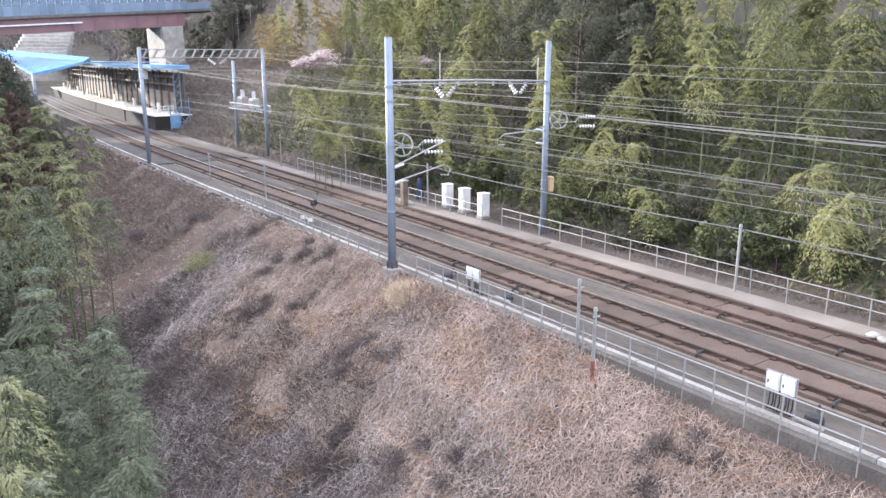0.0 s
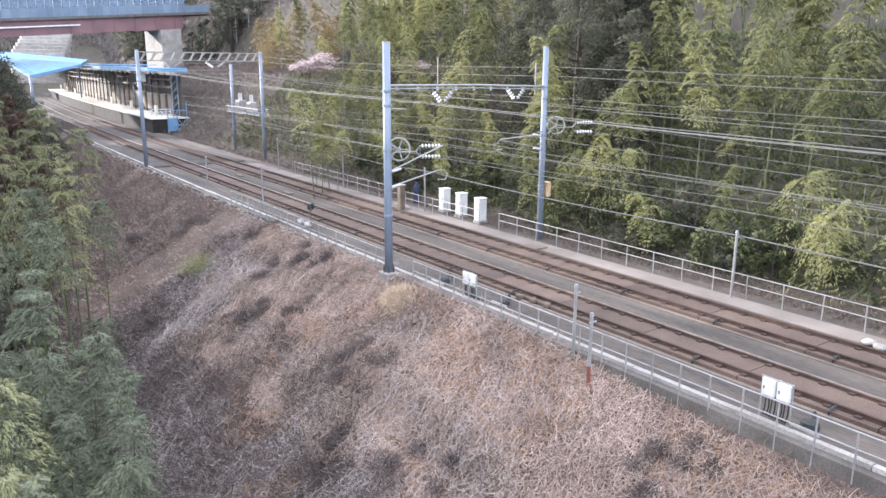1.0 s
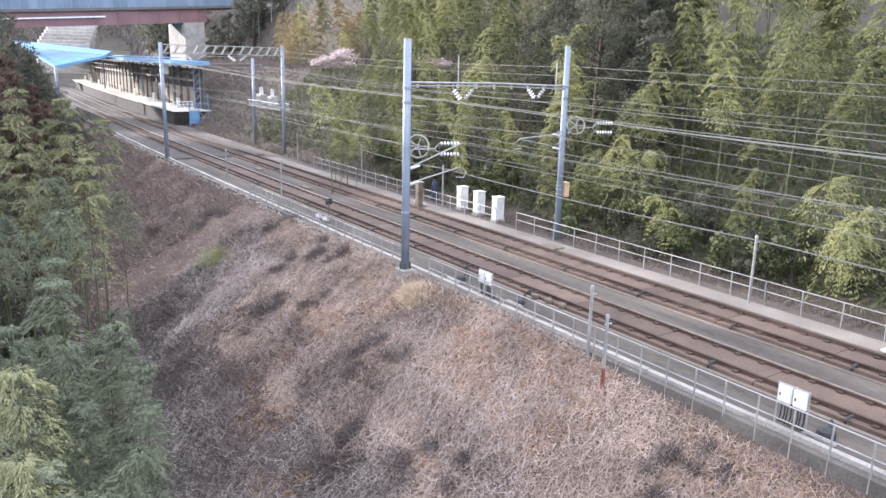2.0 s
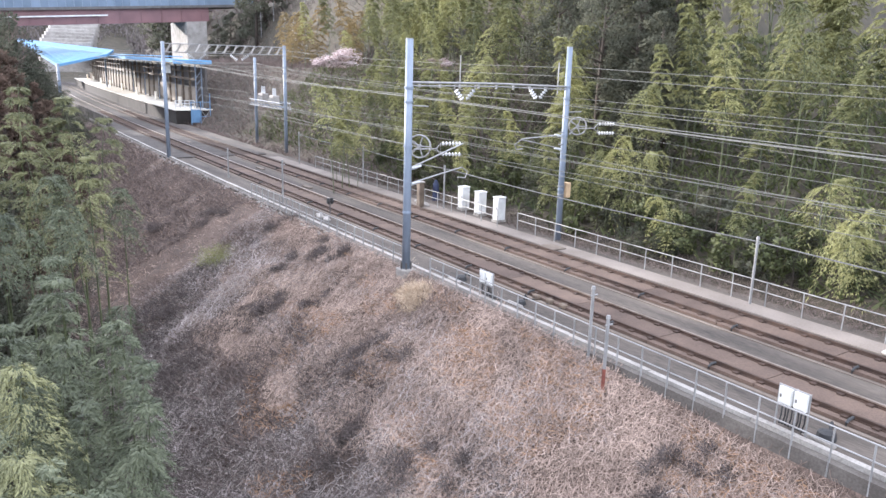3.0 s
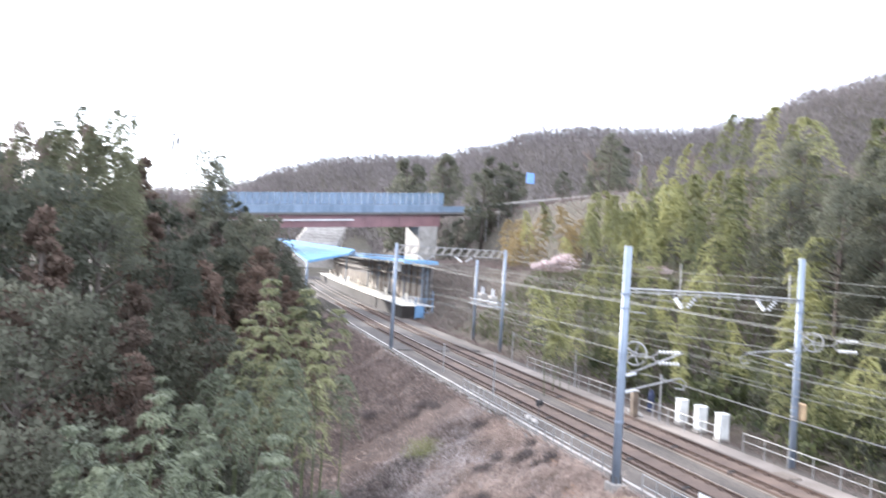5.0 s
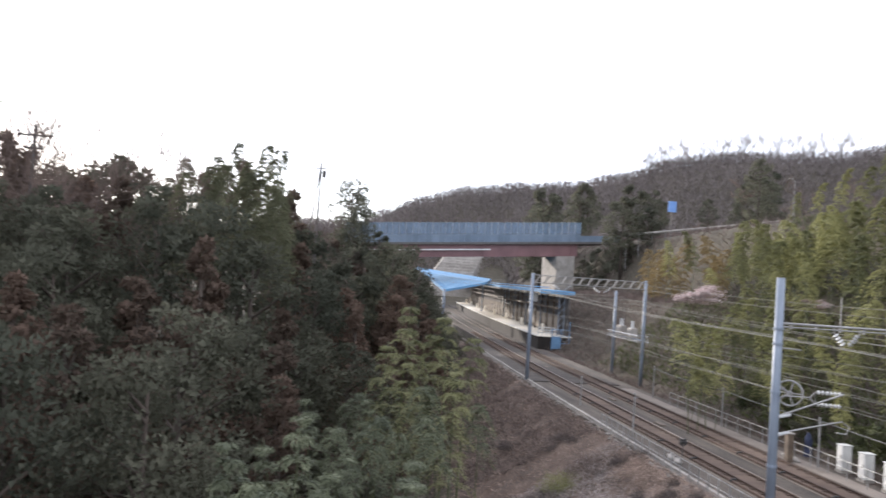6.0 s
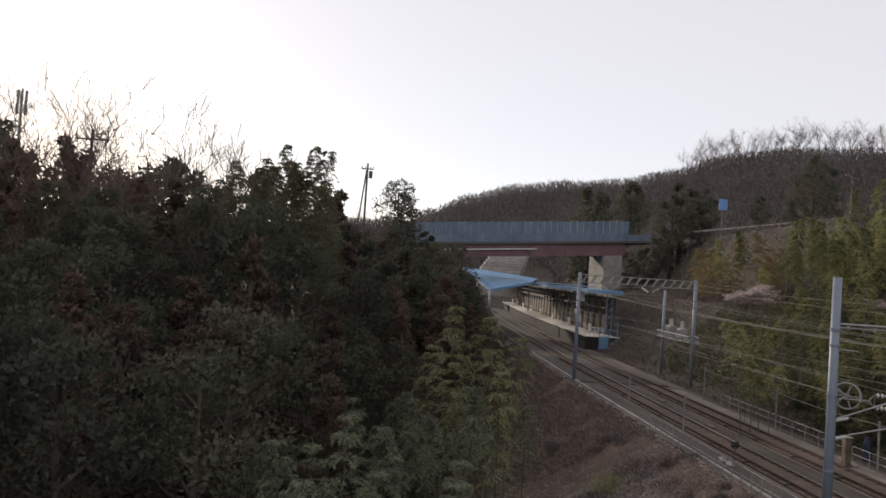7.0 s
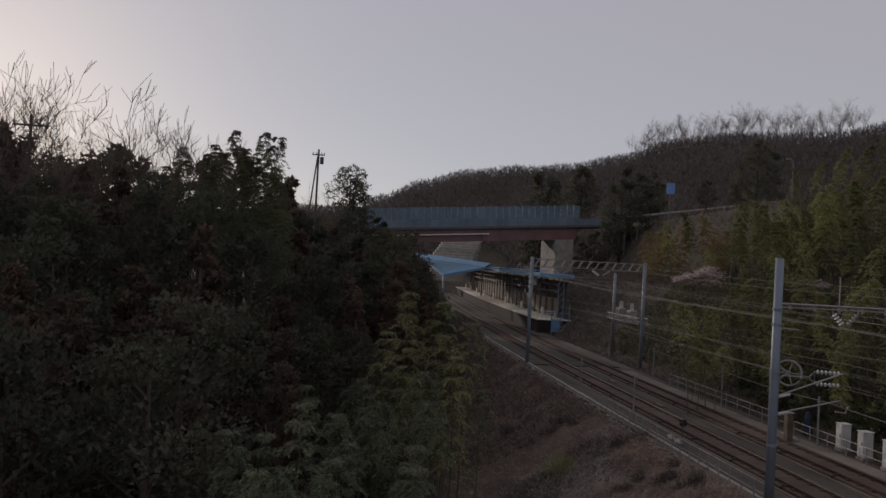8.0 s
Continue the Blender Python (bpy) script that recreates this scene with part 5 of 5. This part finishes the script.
keep = np.array([not (10 < a - curve_off(b) < 50 and b < 310) for a, b in zip(X, Y)])
P = np.stack([X, Y, Z + 4.5 * rng.uniform(0, 1, n) ** 1.8], 1)[keep]
me = leaf_mesh("hill_thicket", P, rng.normal(scale=0.6, size=P.shape) + np.array((0, 0, 1.1)), rng.uniform(1.2, 3.0, len(P)), rng.uniform(0.08, 0.26, len(P)), M_FARHILL, True)
tagged(new("hill_thicket", me), "grey-brown winter thicket covering the far hillside", "thicket", kind="stuff")


# ---- dry grass, vines and brush ----
def scatter(name, n, x0, x1, y0, y1, mat, length, width, label, up=0.5, inside=None):
    X, Y = rng.uniform(x0, x1, n), rng.uniform(y0, y1, n)
    if inside:
        k = np.array([inside(a, b) for a, b in zip(X, Y)])
        X, Y = X[k], Y[k]
    X = X + np.array([curve_off(b) for b in Y])
    Z = np.array([ground_z(a, b) for a, b in zip(X, Y)])
    W = rng.normal(size=(len(X), 3)) * np.array((1, 1, 0.45)) + np.array((0, 0, up))
    L = rng.uniform(*length, len(X))
    P = np.stack([X, Y, Z + rng.uniform(-0.03, 0.16, len(X))], 1)
    me = leaf_mesh(name, P, W, L, rng.uniform(*width, len(X)) * 1.3, mat, True)
    return tagged(new(name, me), label, "dry grass", kind="stuff")


scatter("dead_grass", 190000, 6.0, 18.85, 7, 46, M_STRAW, (0.09, 0.34), (0.005, 0.011), "matted pale dead grass and vines on the bank", 0.25, lambda x, y: noise.noise((x * 0.35, y * 0.25, 61)) + (x - 11.5) * 0.16 - max(0, y - 24) * 0.03 > -0.1)
def curls(name, n, x0, x1, y0, y1, mat, length, width, label, inside):
    """Dry vine stems that lie curled over the ground, each a bent ribbon of four pieces."""
    X, Y = rng.uniform(x0, x1, n), rng.uniform(y0, y1, n)
    k = np.array([inside(a, b) for a, b in zip(X, Y)])
    X, Y = X[k], Y[k]
    n = len(X)
    P = np.stack([X, Y, np.array([ground_z(a, b) for a, b in zip(X, Y)]) + rng.uniform(0.02, 0.14, n)], 1)
    turn, bend = rng.uniform(0, math.tau, n), rng.normal(scale=0.75, size=n)
    L, wd = rng.uniform(*length, n) / 4, rng.uniform(*width, n)
    rise = rng.uniform(0.1, 0.55, n)
    v = np.empty((n, 10, 3))
    for i in range(5):
        way = np.stack([np.cos(turn), np.sin(turn), rise - 0.30 * i * rise], 1)
        side = np.stack([-np.sin(turn), np.cos(turn), rng.normal(scale=0.5, size=n)], 1) * (wd * (1 - 0.15 * i))[:, None]
        v[:, 2 * i], v[:, 2 * i + 1] = P + side, P - side
        P = P + way * L[:, None] + np.array((0, 0, 0.58)) * ((np.cos(turn) * L))[:, None]
        turn = turn + bend
    quads = np.array([(0, 1, 3, 2), (2, 3, 5, 4), (4, 5, 7, 6), (6, 7, 9, 8)])
    me = bpy.data.meshes.new(name)
    me.from_pydata(v.reshape(-1, 3), [], (np.arange(n)[:, None, None] * 10 + quads).reshape(-1, 4))
    me.attributes.new("tone", "FLOAT", "FACE").data.foreach_set("value", np.repeat(rng.uniform(0, 1, n), 4).astype(np.float32))
    return tagged(new(name, finish(me, mat)), label, "dry vine", kind="stuff")


curls("curled_vines", 40000, 9.0, 18.8, 7, 40, M_STRAW, (0.35, 0.9), (0.006, 0.013), "pale dry vine stems curled over the bank", lambda x, y: noise.noise((x * 0.35, y * 0.25, 61)) + (x - 12.0) * 0.16 > -0.1)
curls("grey_stems", 16000, 5.5, 17, 9, 48, M_GREYVINE, (0.4, 1.1), (0.006, 0.012), "grey dry vine stems across the lower bank", lambda x, y: noise.noise((x * 0.3, y * 0.25, 51)) > -0.05)
scatter("far_grass", 15000, 5, 18.8, 44, 100, M_STRAW, (0.2, 0.6), (0.008, 0.018), "pale dead grass farther along the bank", 0.4)
scatter("grey_vines", 80000, 6, 18.8, 8, 50, M_GREYVINE, (0.12, 0.45), (0.005, 0.011), "grey-white patches of dead vine on the bank", 0.3, lambda x, y: noise.noise((x * 0.3, y * 0.22, 21)) + (14.0 - x) * 0.05 + max(0, y - 24) * 0.01 > 0.08)
scatter("low_brush", 125000, 3.5, 15.5, 8, 48, M_DARKBRUSH, (0.2, 0.6), (0.007, 0.014), "dark brown brush at the foot of the bank", 0.6, lambda x, y: noise.noise((x * 0.4, y * 0.3, 41)) * 1.4 + (12.9 - x) * 0.22 > 0)
scatter("dark_brush", 40000, 5, 18.4, 9, 60, M_DARKBRUSH, (0.15, 0.5), (0.006, 0.013), "dark tangled brush patches on the bank", 0.5, lambda x, y: noise.noise((x * 0.33, y * 0.25, 33)) + (11 - x) * 0.06 > 0.14)
scatter("dead_brush", 85000, 5, 18.6, 20, 120, M_BRUSH, (0.3, 0.9), (0.01, 0.022), "dark brown dead brush on the bank", 0.7, lambda x, y: noise.noise((x * 0.25, y * 0.2, 5)) + (y - 40) * 0.012 > 0.12 and x < 18.6)
scatter("hill_brush", 45000, 46, 120, 62, 210, M_BRUSH, (0.6, 2.2), (0.02, 0.05), "brown leafless brush over the hillside", 0.9)
scatter("russet_grass", 60000, 8.5, 18.6, 7, 40, M_RUSSET, (0.15, 0.5), (0.006, 0.015), "russet patches of dead grass on the bank", 0.25, lambda x, y: noise.noise((x * 0.45, y * 0.3, 9)) + (x - 14) * 0.03 - max(0, y - 20) * 0.012 > 0.04)
scatter("bank_brush", 45000, 31.0, 52, 50, 150, M_BRUSH, (0.3, 1.3), (0.012, 0.03), "brown leafless brush on the far bank", 0.8)
scatter("grove_floor", 42000, 33, 66, -6, 96, M_UNDER, (0.4, 1.1), (0.03, 0.08), "low green undergrowth on the grove floor", 0.9)
scatter("fence_vines", 16000, 30.2, 33.2, -4, 52, M_BRUSH, (0.15, 0.55), (0.005, 0.011), "dry vines along the far fence", 0.8)


def shrub(x, y, r, n, mat, label, name="dry_shrub", lumps=5):
    """Tangled stems in a few uneven lumps that follow the ground."""
    base, way = [], []
    for k in range(lumps):
        a, q = rng.uniform(0, math.tau), r * rng.uniform(0.1, 0.9) * (0 if lumps == 1 else 1)
        cx, cy, rr = q * math.cos(a) * 1.4, q * math.sin(a), r * rng.uniform(0.3, 0.6) * (2 if lumps == 1 else 1)
        d = rng.normal(size=(n // lumps, 3))
        d[:, 2] = np.abs(d[:, 2])
        d /= np.linalg.norm(d, axis=1, keepdims=True)
        cz = ground_z(x + cx, y + cy) - ground_z(x, y)
        base.append(d * (rr * rng.uniform(0.2, 1.0, len(d)))[:, None] * np.array((1.2, 1, 0.7)) + np.array((cx, cy, cz)))
        way.append(d * 0.6 + rng.normal(scale=0.6, size=d.shape))
    base, way = np.concatenate(base), np.concatenate(way)
    m = len(base)
    me = leaf_mesh(name, base, way, rng.uniform(0.15, 0.5, m) * min(1, r), rng.uniform(0.006, 0.016, m), mat, True)
    o = new(name, me)
    o.location = (x, y, ground_z(x, y) - 0.05)
    return tagged(o, label, "shrub", "shrubs on the bank")


for x, y, r in ((15.1, 26.5, 1.1), (14.5, 28.1, 0.9), (13.9, 37.1, 1.0), (18.0, 38.5, 1.0), (12.8, 20.8, 0.9), (13.0, 18.5, 0.9), (16.9, 13.3, 0.8), (17.3, 12.1, 0.8), (15.1, 34.3, 0.7), (10.3, 44.9, 1.3), (9.2, 37.4, 1.2), (11.9, 24.0, 0.8), (17.9, 46.0, 1.1), (16.2, 55, 1.2), (14.2, 60, 1.4), (16.6, 40.5, 0.8), (18.0, 36.9, 0.9)):
    shrub(x, y, r * 1.2, 2400, M_DARKBRUSH, "tangled dark brown leafless shrub")
shrub(17.9, 28.6, 1.0, 4200, M_PALE, "tuft of pale straw-coloured pampas grass", "straw_tuft", 1)
shrub(17.5, 28.0, 0.75, 2000, M_PALE, "tuft of pale straw-coloured pampas grass", "straw_tuft", 1)
shrub(14.4, 47.0, 1.7, 1800, M_BAMBOO, "small yellow-green sapling on the dry bank", "sapling", 1)

# pale rubble along the foot of the kerb
vs, fs = [], []
for k in range(420):
    y = random.uniform(38, 104)
    x = random.uniform(18.5, 19.15) + curve_off(y)
    r = random.uniform(0.06, 0.17)
    z = ground_z(x, y) + r * 0.3
    o = len(vs)
    vs += [(x + r * random.uniform(0.7, 1.3) * a, y + r * random.uniform(0.7, 1.3) * c, z + r * 0.7 * e) for a, c, e in ((1, 0, 0), (0, 1, 0), (-1, 0, 0), (0, -1, 0), (0, 0, 1), (0, 0, -1))]
    fs += [(o + a, o + c, o + e) for a, c, e in ((0, 1, 4), (1, 2, 4), (2, 3, 4), (3, 0, 4), (1, 0, 5), (2, 1, 5), (3, 2, 5), (0, 3, 5))]
tagged(raw("rubble", vs, fs, M_KERB), "pale broken stones along the track edge", "rubble", kind="stuff")
